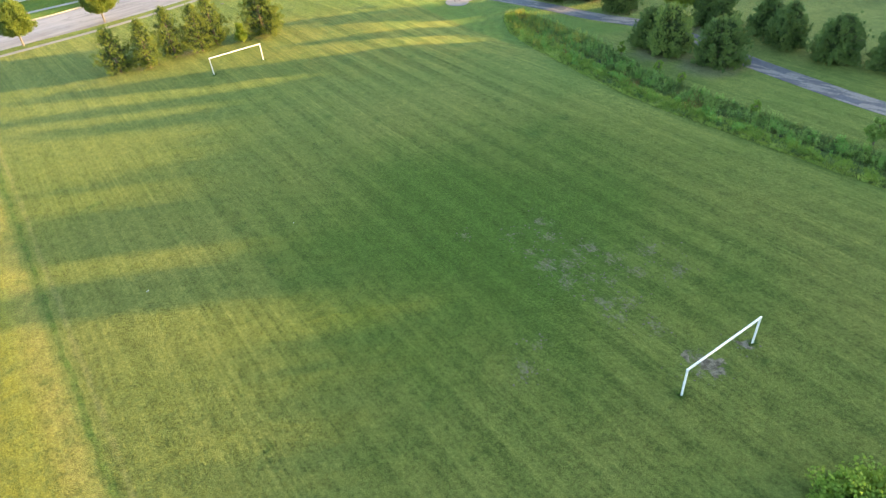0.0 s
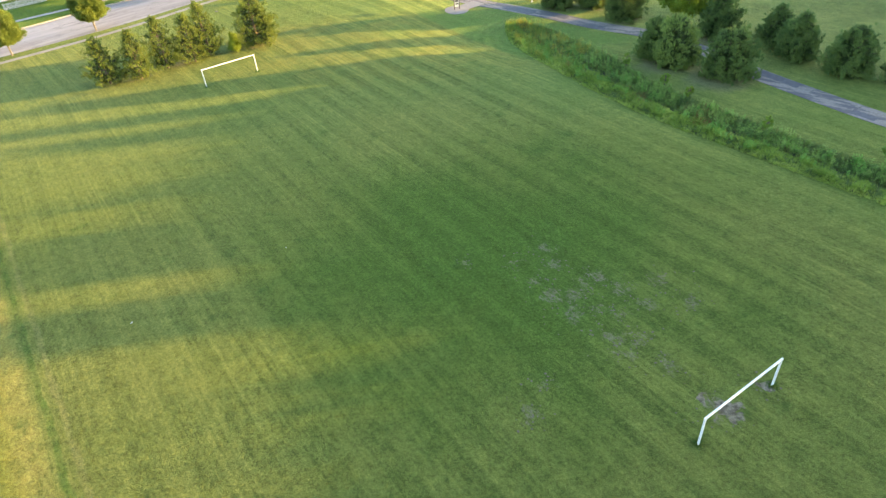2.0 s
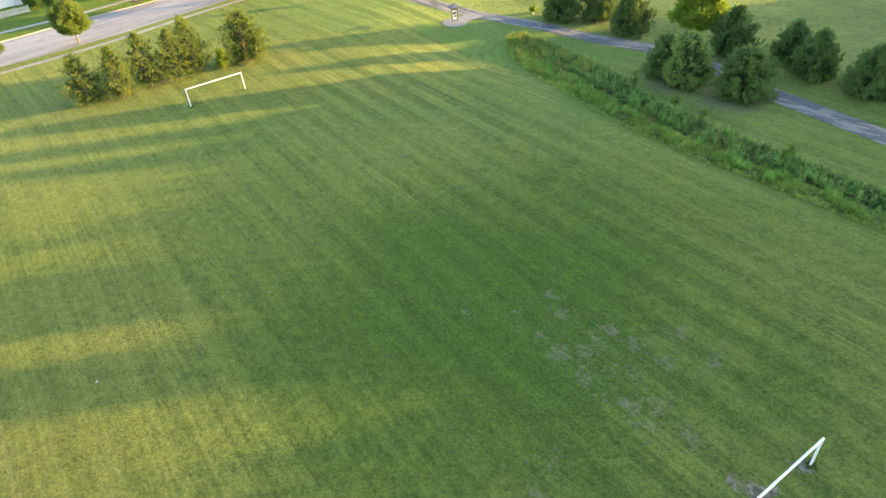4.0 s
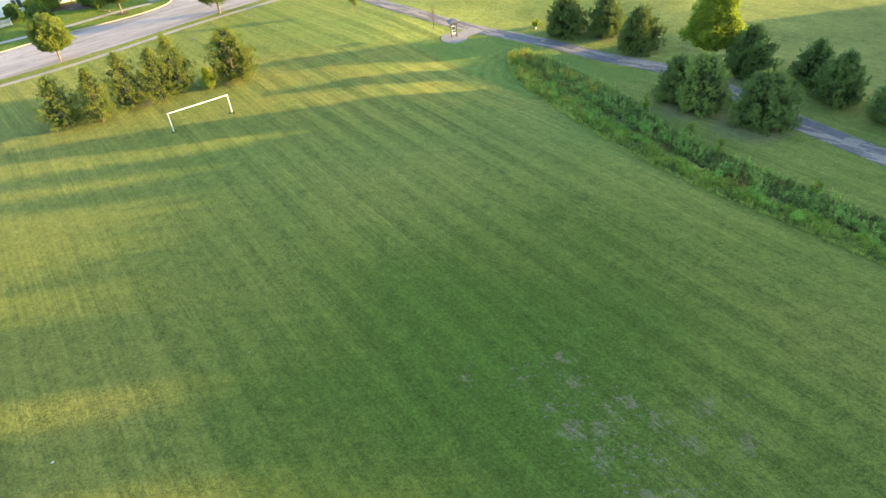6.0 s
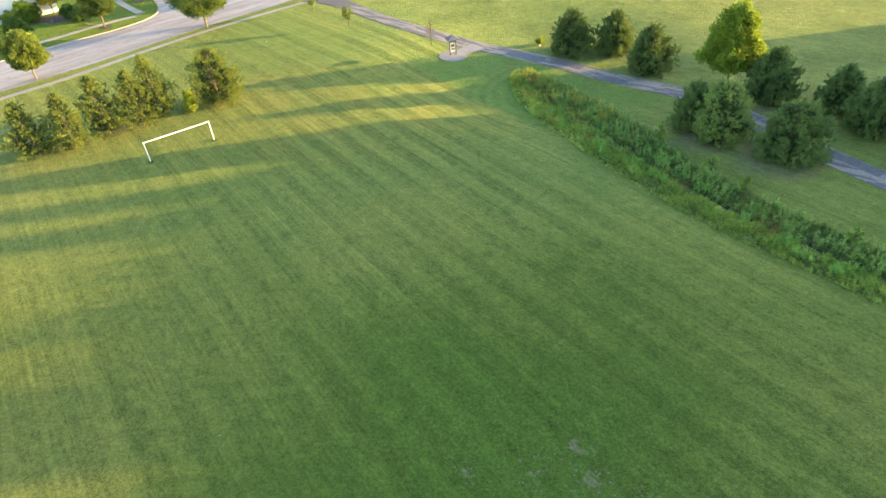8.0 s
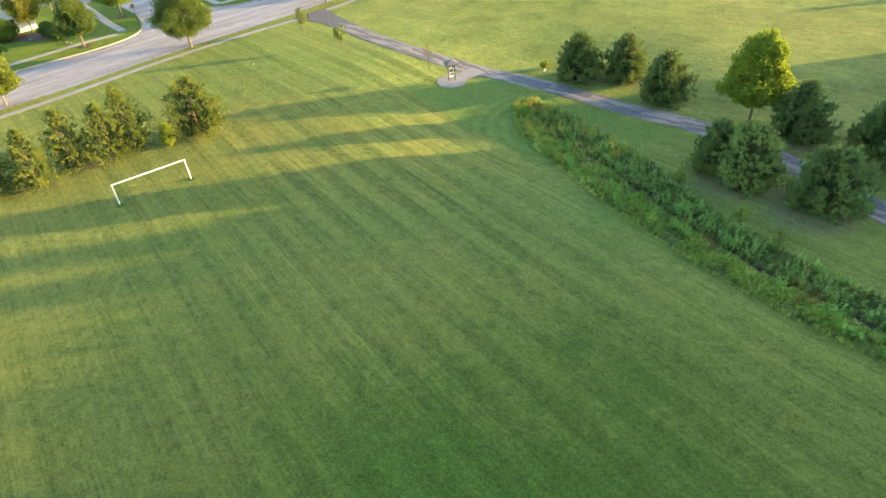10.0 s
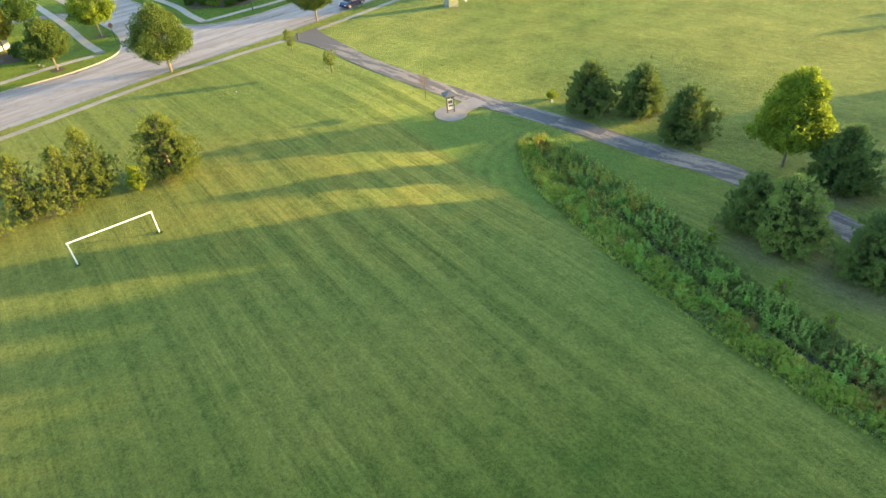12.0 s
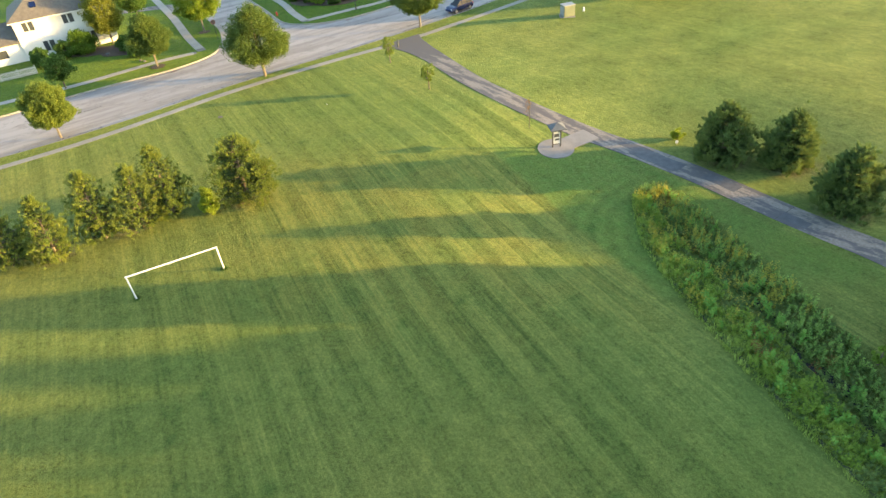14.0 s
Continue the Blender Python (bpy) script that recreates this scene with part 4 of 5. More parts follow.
# ---- ditch plants ----
def strip_points(rng, n, u0, u1, v0, v1):
    u, w = rng.uniform(u0, u1, n), rng.uniform(v0, v1, n)
    i = np.clip((u * 79).astype(int), 0, 78)
    k = (u * 79 - i)[:, None]
    a = DITCH_IN[i] * (1 - k) + DITCH_IN[i + 1] * k
    b = DITCH_OUT[i] * (1 - k) + DITCH_OUT[i + 1] * k
    p = a + (b - a) * w[:, None]
    return p, u, w


def patchy(p, scale, seed):
    return np.array([noise.noise(Vector((x * scale, y * scale, seed))) for x, y in p])


def forbs(name, rng, p, height, mat, label, leaves=12, leaf=0.16, wide=0.13):
    """Leafy stems: leaves set round an upright stem."""
    n = len(p)
    z = np.array([ground_z(x, y) for x, y in p])
    t = np.tile(np.linspace(0.12, 1.0, leaves), n)
    hh = np.repeat(height, leaves)
    lean = np.repeat(rng.normal(0, 0.12, (n, 2)), leaves, 0)
    base = np.column_stack([np.repeat(p, leaves, 0) + lean * (t * hh)[:, None], np.repeat(z, leaves) + t * hh])
    ang = rng.uniform(0, 2 * math.pi, n * leaves)
    d = np.column_stack([np.cos(ang), np.sin(ang), rng.uniform(0.0, 0.9, n * leaves)])
    s = np.column_stack([-np.sin(ang), np.cos(ang), rng.normal(0, 0.3, n * leaves)])
    ln = (leaf * rng.uniform(0.6, 1.4, n * leaves) * (1.25 - 0.5 * t))[:, None]
    v = np.stack([base, base + d * ln * 0.5 + s * ln * wide * 2.2, base + d * ln, base + d * ln * 0.5 - s * ln * wide * 2.2], 1).reshape(-1, 3)
    f = np.arange(n * leaves * 4).reshape(-1, 4)
    return tagged(new(name, fast_mesh(name, v, f, mat)), label, "weeds", kind="stuff")


def tussocks(name, rng, p, height, mat, label, blades=10, width=0.012):
    n = len(p)
    z = np.array([ground_z(x, y) for x, y in p])
    hh = np.repeat(height, blades) * rng.uniform(0.6, 1.1, n * blades)
    base = np.column_stack([np.repeat(p, blades, 0) + rng.normal(0, 0.09, (n * blades, 2)), np.repeat(z, blades)])
    ang = rng.uniform(0, 2 * math.pi, n * blades)
    out = rng.uniform(0.1, 0.55, n * blades) * hh
    tip = base + np.column_stack([np.cos(ang) * out, np.sin(ang) * out, hh])
    s = np.column_stack([-np.sin(ang), np.cos(ang), np.zeros(n * blades)]) * (width + 0.018 * hh)[:, None]
    v = np.stack([base - s, base + s, tip], 1).reshape(-1, 3)
    f = np.arange(n * blades * 3).reshape(-1, 3)
    return tagged(new(name, fast_mesh(name, v, f, mat)), label, "tall grass", kind="stuff")


# the cut edge of the lawn along the ditch: painted contact shade, bare soil in places
rim = resample(DITCH_IN[2:], 240)
width = np.array([0.16 + 0.2 * (0.5 + 0.5 * noise.noise(Vector((i * 0.11, 3.0, 0.0)))) + 0.06 * noise.noise(Vector((i * 0.7, 8.0, 0.0))) for i in range(len(rim))])
bm = bmesh.new()
rows = []
for i, (a, b) in enumerate(zip(offset(rim, 0.05), offset(rim, -1.0))):
    far = a + (b - a) * width[i] * -0.9
    rows.append((bm.verts.new((*a, ground_z(*a) + 0.012)), bm.verts.new((*far, ground_z(*far) + 0.012))))
for r, q in zip(rows, rows[1:]):
    bm.faces.new((r[0], r[1], q[1], q[0]))
setting("lawn_edge", bm, M_EDGE, "dark strip of painted shade and bare soil along the lawn's cut edge", "lawn edge")

rng = np.random.default_rng(21)
# dark low growth all over the bed of the ditch
p, u, w = strip_points(rng, 7000, 0.0, 1.0, 0.0, 1.0)
keep = np.abs(w - 0.5) > 0.025
forbs("undergrowth", rng, p[keep], rng.uniform(0.12, 0.3, keep.sum()), M_UNDER, "low dark green growth over the bed of the ditch", 7, 0.2)
# tall leafy stems on the outer side
p, u, w = strip_points(rng, 2900, 0.0, 1.0, 0.5, 0.98)
nz = patchy(p, 0.4, 2.0)
keep = (np.abs(w - 0.5 + 0.05 * nz) > 0.05) & (nz + 0.25 * rng.normal(0, 1, len(p)) > -0.25)
p, u, w, nz = p[keep], u[keep], w[keep], nz[keep]
forbs("weeds", rng, p, np.clip(0.66 + 0.6 * nz + rng.normal(0, 0.2, len(p)), 0.25, 1.25), M_WEED, "tall dark green leafy stems on the side of the ditch", 20, 0.14, 0.13)
p, u, w = strip_points(rng, 4200, 0.0, 1.0, 0.48, 1.02)
nz = patchy(p, 0.5, 31.0)
keep = np.abs(w - 0.5) > 0.04
p, nz = p[keep], nz[keep]
tussocks("sedge", rng, p, np.clip(0.35 + 0.3 * nz + rng.normal(0, 0.07, len(p)), 0.15, 0.7), M_SEDGE, "olive green rank grass among the leafy stems", 10)
# light unmown grass and leafy weeds on the field side
p, u, w = strip_points(rng, 8000, 0.0, 1.0, -0.03, 0.46)
nz = patchy(p, 0.5, 5.0)
keep = w < 0.44 + 0.25 * nz
p, nz = p[keep], nz[keep]
tussocks("tall_grass", rng, p, np.clip(0.3 + 0.35 * nz + rng.normal(0, 0.07, len(p)), 0.12, 0.7), M_TALL, "light green unmown tall grass along the ditch", 10)
p, u, w = strip_points(rng, 5200, 0.0, 1.0, 0.02, 0.46)
nz = patchy(p, 0.7, 9.0)
keep = nz > -0.15
p, nz = p[keep], nz[keep]
forbs("weeds", rng, p, np.clip(0.4 + 0.75 * nz + rng.normal(0, 0.1, len(p)), 0.15, 1.15), M_LIME, "bright green leafy weeds among the tall grass", 12, 0.14)
p, u, w = strip_points(rng, 2800, 0.0, 1.0, 0.05, 0.95)
nz = patchy(p, 0.8, 19.0)
keep = (nz > 0.22) & (np.abs(w - 0.5) > 0.06)
p, nz = p[keep], nz[keep]
forbs("weeds", rng, p, np.clip(0.7 + 0.8 * (nz - 0.2), 0.3, 1.3), M_BRIGHT, "scattered fresh bright green leafy plants in the ditch", 22, 0.18, 0.13)
# yellow weeds at the ditch head: bloom, plus sunlit gold given as leaf colour
p1, _, _ = strip_points(rng, 260, 0.0, 0.2, 0.0, 0.3)
p2, _, _ = strip_points(rng, 520, 0.0, 0.24, 0.6, 1.0)
p3, _, _ = strip_points(rng, 420, 0.0, 0.22, 0.1, 0.9)
p = np.concatenate([p1, p2, p3])
p = p[patchy(p, 0.5, 12.0) > -0.05]
forbs("flowering_weeds", rng, p, rng.uniform(0.5, 0.95, len(p)), M_BLOOM, "yellow weeds coloured as bloom and sunlit gold at the ditch head", 11, 0.13)
p, _, _ = strip_points(rng, 1900, 0.0, 0.5, 0.1, 0.95)
p = p[patchy(p, 0.45, 15.0) > 0.3]
forbs("seeding_weeds", rng, p, rng.uniform(0.5, 0.95, len(p)), M_RUSSET, "rusty brown seeding weeds in the ditch", 9, 0.1)

# ---- small things on the grass ----
# crumbs of bare earth on the worn patches
rng = np.random.default_rng(51)
spots = np.array([(x + rng.normal(0, 0.8 * r), y + rng.normal(0, 0.8 * r)) for x, y, r in WORN for _ in range(int(26 * r))])
size = rng.uniform(0.03, 0.085, len(spots))
ring = np.array([(math.cos(a2), math.sin(a2)) for a2 in np.linspace(0, 2 * math.pi, 6, endpoint=False)])
wide = rng.uniform(0.6, 1.5, (len(spots), 6, 1))
rim = spots[:, None, :] + ring[None] * wide * size[:, None, None]
low = np.concatenate([rim, np.full((len(spots), 6, 1), -0.01)], 2)
cap = np.concatenate([spots + rng.normal(0, 0.01, spots.shape), (size * 0.55)[:, None]], 1)[:, None, :]
v = np.concatenate([low, cap], 1).reshape(-1, 3)
k = np.arange(len(spots))[:, None] * 7
f = np.stack([np.stack([k[:, 0] + i, k[:, 0] + (i + 1) % 6, k[:, 0] + 6], 1) for i in range(6)], 1).reshape(-1, 3)
tagged(new("earth_clods", fast_mesh("earth_clods", v, f, M_EARTH)), "dry brown crumbs of earth on worn grass", "soil", kind="stuff")
# uncut tufts round the feet of the goals
feet = np.array([(12.13, 21.24), (17.42, 24.43), (-25.8, 74.9), (-20.35, 78.4)])
p = np.repeat(feet, 26, 0) + rng.normal(0, 0.13, (104, 2))
tussocks("grass_tufts", rng, p, rng.uniform(0.08, 0.2, len(p)), M_SHRUB, "dark uncut grass tufts round the goal feet", 9)

plate = tagged(new("drain_cover"), "round grey metal drain cover set in the lawn", "drain cover")
part("ring", tube(bmesh.new(), (0, 0, -0.1), (0, 0, 0.03), 0.3, 0.3, 20), M_STONE, plate)
part("lid", tube(bmesh.new(), (0, 0, 0.03), (0, 0, 0.045), 0.25, 0.24, 20), M_STONE, plate)
plate.matrix_world = pose(-31.7, 105.7, 0.0)
scrap = part("litter", box(bmesh.new(), -0.07, -0.05, 0.0, 0.07, 0.05, 0.04, 0.01), M_WHITE)
scrap.matrix_world = pose(-19.7, 108.0, 0.02, 0, 0, 30)
tagged(scrap, "small white scrap of litter on the lawn", "litter")
for x, y, turn, wide in ((-21.15, 34.48, 60, 0.1), (-11.65, 41.35, 10, 0.05)):
    bm = bmesh.new()
    rim = [bm.verts.new((wide * (1 + 0.3 * math.sin(5 * a2)) * math.cos(a2), 0.6 * wide * math.sin(a2), 0.015 + 0.02 * math.cos(2 * a2))) for a2 in np.linspace(0, 2 * math.pi, 10, endpoint=False)]
    top, under = bm.verts.new((0.02, 0, 0.05)), bm.verts.new((0, 0, 0.0))
    for a, b in zip(rim, rim[1:] + rim[:1]):
        bm.faces.new((a, b, top))
        bm.faces.new((b, a, under))
    scrap = part("litter", bm, M_FENCE)
    scrap.matrix_world = pose(x, y, 0.005, 0, 0, turn)
    tagged(scrap, "crumpled pale scrap of paper on the lawn", "litter")
# joints across the asphalt path
for k in range(8, len(PATH) - 30, 11):
    joint = [tuple(PATH[k] + nrm[k] * s + t_dir[k] * 0.02 * math.sin(3 * s + k)) for s in np.linspace(-1.28, 1.28, 7)]
    bm = bmesh.new()
    zz = 0.039
    rows = [(bm.verts.new((*(np.array(q) + t_dir[k] * 0.018), zz + bowl(*q))), bm.verts.new((*(np.array(q) - t_dir[k] * 0.018), zz + bowl(*q)))) for q in joint]
    for r, q in zip(rows, rows[1:]):
        bm.faces.new((r[0], r[1], q[1], q[0]))
    setting("path_joint", bm, M_MUD, "dark joint across the asphalt path", "joint")

# ---- kiosk ----
pad = [(5.64 + 1.75 * math.cos(a2), 97.6 + 1.85 * math.sin(a2)) for a2 in np.linspace(0, 2 * math.pi, 40, endpoint=False)]
setting("kiosk_pad", polygon_slab(pad, -0.2, 0.05), M_PAD, "round pale concrete pad under the notice kiosk", "pad")
link = spline([(6.3, 98.2), (7.7, 99.3), (9.2, 100.5)], 0.5)
setting("kiosk_pad", slab(offset(link, 1.1), offset(link, -1.1), -0.2, 0.045), M_PAD, "short concrete link from kiosk pad to path", "pad")
top = tagged(new("notice_kiosk"), "timber notice kiosk with grey hipped roof on concrete", "kiosk")
for sx in (-1, 1):
    part("post", box(bmesh.new(), sx * 0.39 - 0.055, -0.06, -0.05, sx * 0.39 + 0.055, 0.06, 2.1, 0.01), M_WOODT, top)
board = part("board", box(bmesh.new(), -0.33, -0.03, 0.35, 0.33, 0.03, 1.95, 0.006), M_PAPER, top, "weathered white notice board")
for x0, z0, x1, z1 in ((-0.3, 1.62, 0.0, 1.86), (0.06, 1.55, 0.3, 1.85), (-0.26, 1.05, 0.22, 1.4), (-0.2, 0.7, 0.25, 0.9)):
    part("notice", box(bmesh.new(), x0, -0.042, z0, x1, -0.03, z1), M_DARKINK, board, "dark printed notice")
for z in (0.28, 1.98):
    part("rail", box(bmesh.new(), -0.335, -0.04, z, 0.335, 0.04, z + 0.07, 0.008), M_WOODT, top)
bm = bmesh.new()
apex = bm.verts.new((0, 0, 2.6))
lo = [bm.verts.new((x * 0.76, y * 0.72, 2.12)) for x, y in ((-1, -1), (1, -1), (1, 1), (-1, 1))]
lo2 = [bm.verts.new((x * 0.76, y * 0.72, 2.04)) for x, y in ((-1, -1), (1, -1), (1, 1), (-1, 1))]
for i in range(4):
    j = (i + 1) % 4
    bm.faces.new((lo[i], lo[j], apex))
    bm.faces.new((lo2[i], lo2[j], lo[j], lo[i]))
bm.faces.new(lo2[::-1])
part("roof", bm, M_SLATE, top, "grey shingled hipped roof")
top.matrix_world = pose(5.7, 97.9, 0.05 + bowl(5.7, 97.9), 0, 0, 14)

# ---- utility box, pedestal, bollard ----
top = tagged(new("utility_cabinet"), "pale green metal utility cabinet with grey lid", "utility box")
part("body", box(bmesh.new(), -0.95, -0.75, 0.0, 0.95, 0.75, 1.55, 0.02), M_GREENBOX, top)
part("lid", box(bmesh.new(), -1.0, -0.8, 1.55, 1.0, 0.8, 1.66, 0.02), M_GREYROOF, top, "light grey lid")
for x in (-0.48, 0.48):
    part("door", box(bmesh.new(), x - 0.44, -0.775, 0.12, x + 0.44, -0.751, 1.45, 0.006), M_GREENBOX, top)
part("side_door", box(bmesh.new(), -0.975, -0.6, 0.15, -0.951, 0.6, 1.4, 0.006), M_GREYROOF, top, "grey louvred side door")
setting("cabinet_pad", box(bmesh.new(), 7.6, 134.2, -0.2, 9.8, 136.2, 0.04, 0.02), M_PAD, "concrete pad under the utility cabinet", "pad")
top.matrix_world = pose(8.7, 135.2, 0.04, 0, 0, 25) @ Matrix.Diagonal((0.88, 0.9, 0.95, 1))
top = tagged(new("utility_pedestal"), "small white utility pedestal on the lawn", "pedestal")
part("body", tube(bmesh.new(), (0, 0, -0.05), (0, 0, 0.5), 0.14, 0.13, 10), M_WHITE, top)
part("cap", tube(bmesh.new(), (0, 0, 0.5), (0, 0, 0.58), 0.15, 0.08, 10), M_WHITE, top)
top.matrix_world = pose(11.1, 136.8, 0)
top = tagged(new("bollard"), "short pale timber bollard where the path begins", "bollard")
part("post", box(bmesh.new(), -0.11, -0.11, -0.1, 0.11, 0.11, 0.92, 0.02), M_STONE, top)
part("cap", box(bmesh.new(), -0.13, -0.13, 0.92, 0.13, 0.13, 0.98, 0.02), M_STONE, top)
top.matrix_world = pose(-14.3, 125.7, 0.0)
top = tagged(new("marker"), "small white marker on the grass by the shrub", "marker")
part("plate", box(bmesh.new(), -0.13, -0.02, 0.1, 0.13, 0.02, 0.4, 0.005), M_WHITE, top)
part("stake", tube(bmesh.new(), (0, 0, -0.05), (0, 0, 0.12), 0.02, 0.02, 6), M_WHITE, top)
top.matrix_world = pose(16.9, 98.0, bowl(16.9, 98.0), 0, 0, 10)


# ---- house ----
def pierced_wall(length, height, thick, holes):
    """A wall along x from 0, its outer face at y = 0, with openings (x0, z0, x1, z1) through it."""
    bm = bmesh.new()
    xs = sorted({0.0, length, *[h[0] for h in holes], *[h[2] for h in holes]})
    zs = sorted({-0.3, height, *[h[1] for h in holes], *[h[3] for h in holes]})
    for x0, x1 in zip(xs, xs[1:]):
        for z0, z1 in zip(zs, zs[1:]):
            cx, cz = (x0 + x1) / 2, (z0 + z1) / 2
            if not any(h[0] < cx < h[2] and h[1] < cz < h[3] for h in holes):
                box(bm, x0, 0.0, z0, x1, thick, z1)
    bmesh.ops.remove_doubles(bm, verts=bm.verts, dist=0.001)
    return bm


def house_window(house, x0, z0, x1, z1):
    win = part("window", pierced_wall(0.02, 0.02, 0.02, []), M_FENCE, house)
    win.data.clear_geometry()
    bm = bmesh.new()
    for a in ((x0, z0, x0 + 0.07, z1), (x1 - 0.07, z0, x1, z1), (x0, z0, x1, z0 + 0.07), (x0, z1 - 0.07, x1, z1), ((x0 + x1) / 2 - 0.1, z0, (x0 + x1) / 2 + 0.1, z1)):
        box(bm, a[0], 0.04, a[1], a[2], 0.12, a[3])
    bm.to_mesh(win.data)
    bm.free()
    mid = (x0 + x1) / 2
    for a, b in ((x0 + 0.07, mid - 0.1), (mid + 0.1, x1 - 0.07)):
        part("pane", box(bmesh.new(), a, 0.075, z0 + 0.07, b, 0.085, z1 - 0.07), M_GLASS, win)


def hip_roof(x0, y0, x1, y1, z, rise, over=0.45, thick=0.16):
    bm = bmesh.new()
    x0, y0, x1, y1 = x0 - over, y0 - over, x1 + over, y1 + over
    half = (y1 - y0) / 2
    lo = [bm.verts.new(c) for c in ((x0, y0, z), (x1, y0, z), (x1, y1, z), (x0, y1, z))]
    dn = [bm.verts.new((v.co.x, v.co.y, z - thick)) for v in lo]
    a, b = bm.verts.new((x0 + half, y0 + half, z + rise)), bm.verts.new((x1 - half, y0 + half, z + rise))
    for f in ((lo[0], lo[1], b, a), (lo[1], lo[2], b), (lo[2], lo[3], a, b), (lo[3], lo[0], a)):
        bm.faces.new(f)
    for i in range(4):
        bm.faces.new((dn[i], dn[(i + 1) % 4], lo[(i + 1) % 4], lo[i]))
    bm.faces.new(dn[::-1])
    return bm


house = tagged(new("house"), "white two-storey house with brown shingled hip roof", "house")
holes = [(1.1, 3.98, 2.65, 5.34), (2.75, 0.75, 4.35, 2.3), (6.5, 3.98, 8.1, 5.34), (8.6, 0.8, 10.2, 2.3)]
part("wall", pierced_wall(13.0, 5.6, 0.25, holes), M_SIDING, house)
part("wall", box(bmesh.new(), 0, 0.25, -0.3, 0.25, 10.0, 5.6), M_SIDING, house)
part("wall", box(bmesh.new(), 12.75, 0.25, -0.3, 13.0, 10.0, 5.6), M_SIDING, house)
part("wall", box(bmesh.new(), 0.25, 9.75, -0.3, 12.75, 10.0, 5.6), M_SIDING, house)
for h in holes:
    house_window(house, *h)
roof = part("roof", hip_roof(0, 0, 13.0, 10.0, 5.75, 3.6), M_SHINGLE, house, "brown shingled hip roof")
sky_m = pose(3.6, 1.6, 7.13, math.degrees(math.atan2(3.6, 5.45)))
bm = box(bmesh.new(), -0.4, -0.5, -0.02, 0.4, 0.5, 0.1, 0.02)
bm.transform(sky_m)
part("skylight", bm, M_NAVY, roof, "small dark blue skylight")
part("gutter", box(bmesh.new(), -0.5, -0.56, 5.5, 13.5, -0.455, 5.62, 0.02), M_WHITE, house, "white gutter")
wing_holes = [(6.3, 0.95, 7.9, 2.1)]
bm = pierced_wall(10.0, 2.75, 0.25, wing_holes)
bm.transform(Matrix.Translation((-10.05, 0.3, 0)))
part("wing_wall", bm, M_SIDING, house)
part("wing_wall", box(bmesh.new(), -10.05, 0.56, -0.3, -9.8, 8.5, 2.75), M_SIDING, house)
part("wing_wall", box(bmesh.new(), -9.79, 8.25, -0.3, -0.06, 8.5, 2.75), M_SIDING, house)
bm = bmesh.new()
prof = [(-0.15, 2.72), (-0.15, 2.88), (4.4, 5.0), (8.95, 2.88), (8.95, 2.72), (4.4, 4.82)]
lo = [bm.verts.new((-10.5, y, z)) for y, z in prof]
hi = [bm.verts.new((-0.02, y, z)) for y, z in prof]
bm.faces.new(lo)
bm.faces.new(hi[::-1])
for i in range(6):
    bm.faces.new((lo[i], lo[(i + 1) % 6], hi[(i + 1) % 6], hi[i]))
part("wing_roof", bm, M_SHINGLE, house, "brown shingled lower roof")
bm = pierced_wall(1.6, 1.15, 0.02, [])
bm.transform(Matrix.Translation((-3.75, 0.38, 0.95)))
part("wing_pane", bm, M_GLASS, house, "dark window glass")
house.matrix_world = pose(-70.8, 127.5, YARD_Z, 0, 0, 36.2)

# picket fence before the wing
fence = tagged(new("picket_fence"), "pale slatted fence before the white house", "fence")
n = 46
for i in range(n):
    bm = box(bmesh.new(), -0.055, -0.012, 0.05, 0.055, 0.012, 1.12)
    for vtx in bm.verts:
        if vtx.co.z > 1.0 and abs(vtx.co.x) > 0.01:
            vtx.co.x *= 0.55
    if i == 0:
        first = part("picket", bm, M_FENCE, fence)
    else:
        bm.free()
        ob = new("picket", first.data)
        ob.parent = fence
        ob.matrix_basis = pose(-i * 0.15, 0, 0)
for z in (0.3, 0.88):
    part("rail", box(bmesh.new(), -n * 0.15, 0.014, z, 0.05, 0.05, z + 0.09), M_FENCE, fence)
for i in range(4):
    part("post", box(bmesh.new(), -i * 2.25 - 0.06, 0.052, -0.1, -i * 2.25 + 0.06, 0.16, 1.2, 0.01), M_FENCE, fence)
fence.matrix_world = pose(-65.8, 122.2, YARD_Z, 0, 0, 36)

# planting round the house
deciduous(120, 3.4, 2.6, 0.1, M_BUSH, None, "shrub", "big round bright green shrub against the house", "shrub", leaf=0.22, clumps=130).matrix_world = at(-63.0, 129.8, 0, 1)
deciduous(121, 2.9, 1.9, 0.1, M_SHRUB, None, "shrub", "dark green rounded shrub beside the fence", "shrub", leaf=0.2, clumps=90).matrix_world = at(-66.2, 124.6, 0, 1)
deciduous(122, 2.6, 1.6, 0.1, M_SHRUB, None, "shrub", "dark green rounded shrub under the window", "shrub", leaf=0.2, clumps=80).matrix_world = at(-64.9, 128.0, 0, 1)
deciduous(123, 4.6, 2.2, 1.1, M_SHRUB, M_BARK, "ornamental_tree", "small dark green tree on the front lawn", leaf=0.2, clumps=110).matrix_world = at(-57.6, 116.2)
deciduous(124, 9.0, 3.6, 1.4, M_GOLD, M_BARK_L, "golden_tree", "golden yellow-leaved tree beside the white house", leaf=0.18, clumps=400, per=66, egg=0.2, shape=0.75).matrix_world = at(-60.5, 133.6)
deciduous(125, 2.4, 1.6, 0.1, M_SHRUB, None, "shrub", "dark green shrub in the mulch bed", "shrub", leaf=0.2, clumps=70).matrix_world = at(-56.0, 130.0)
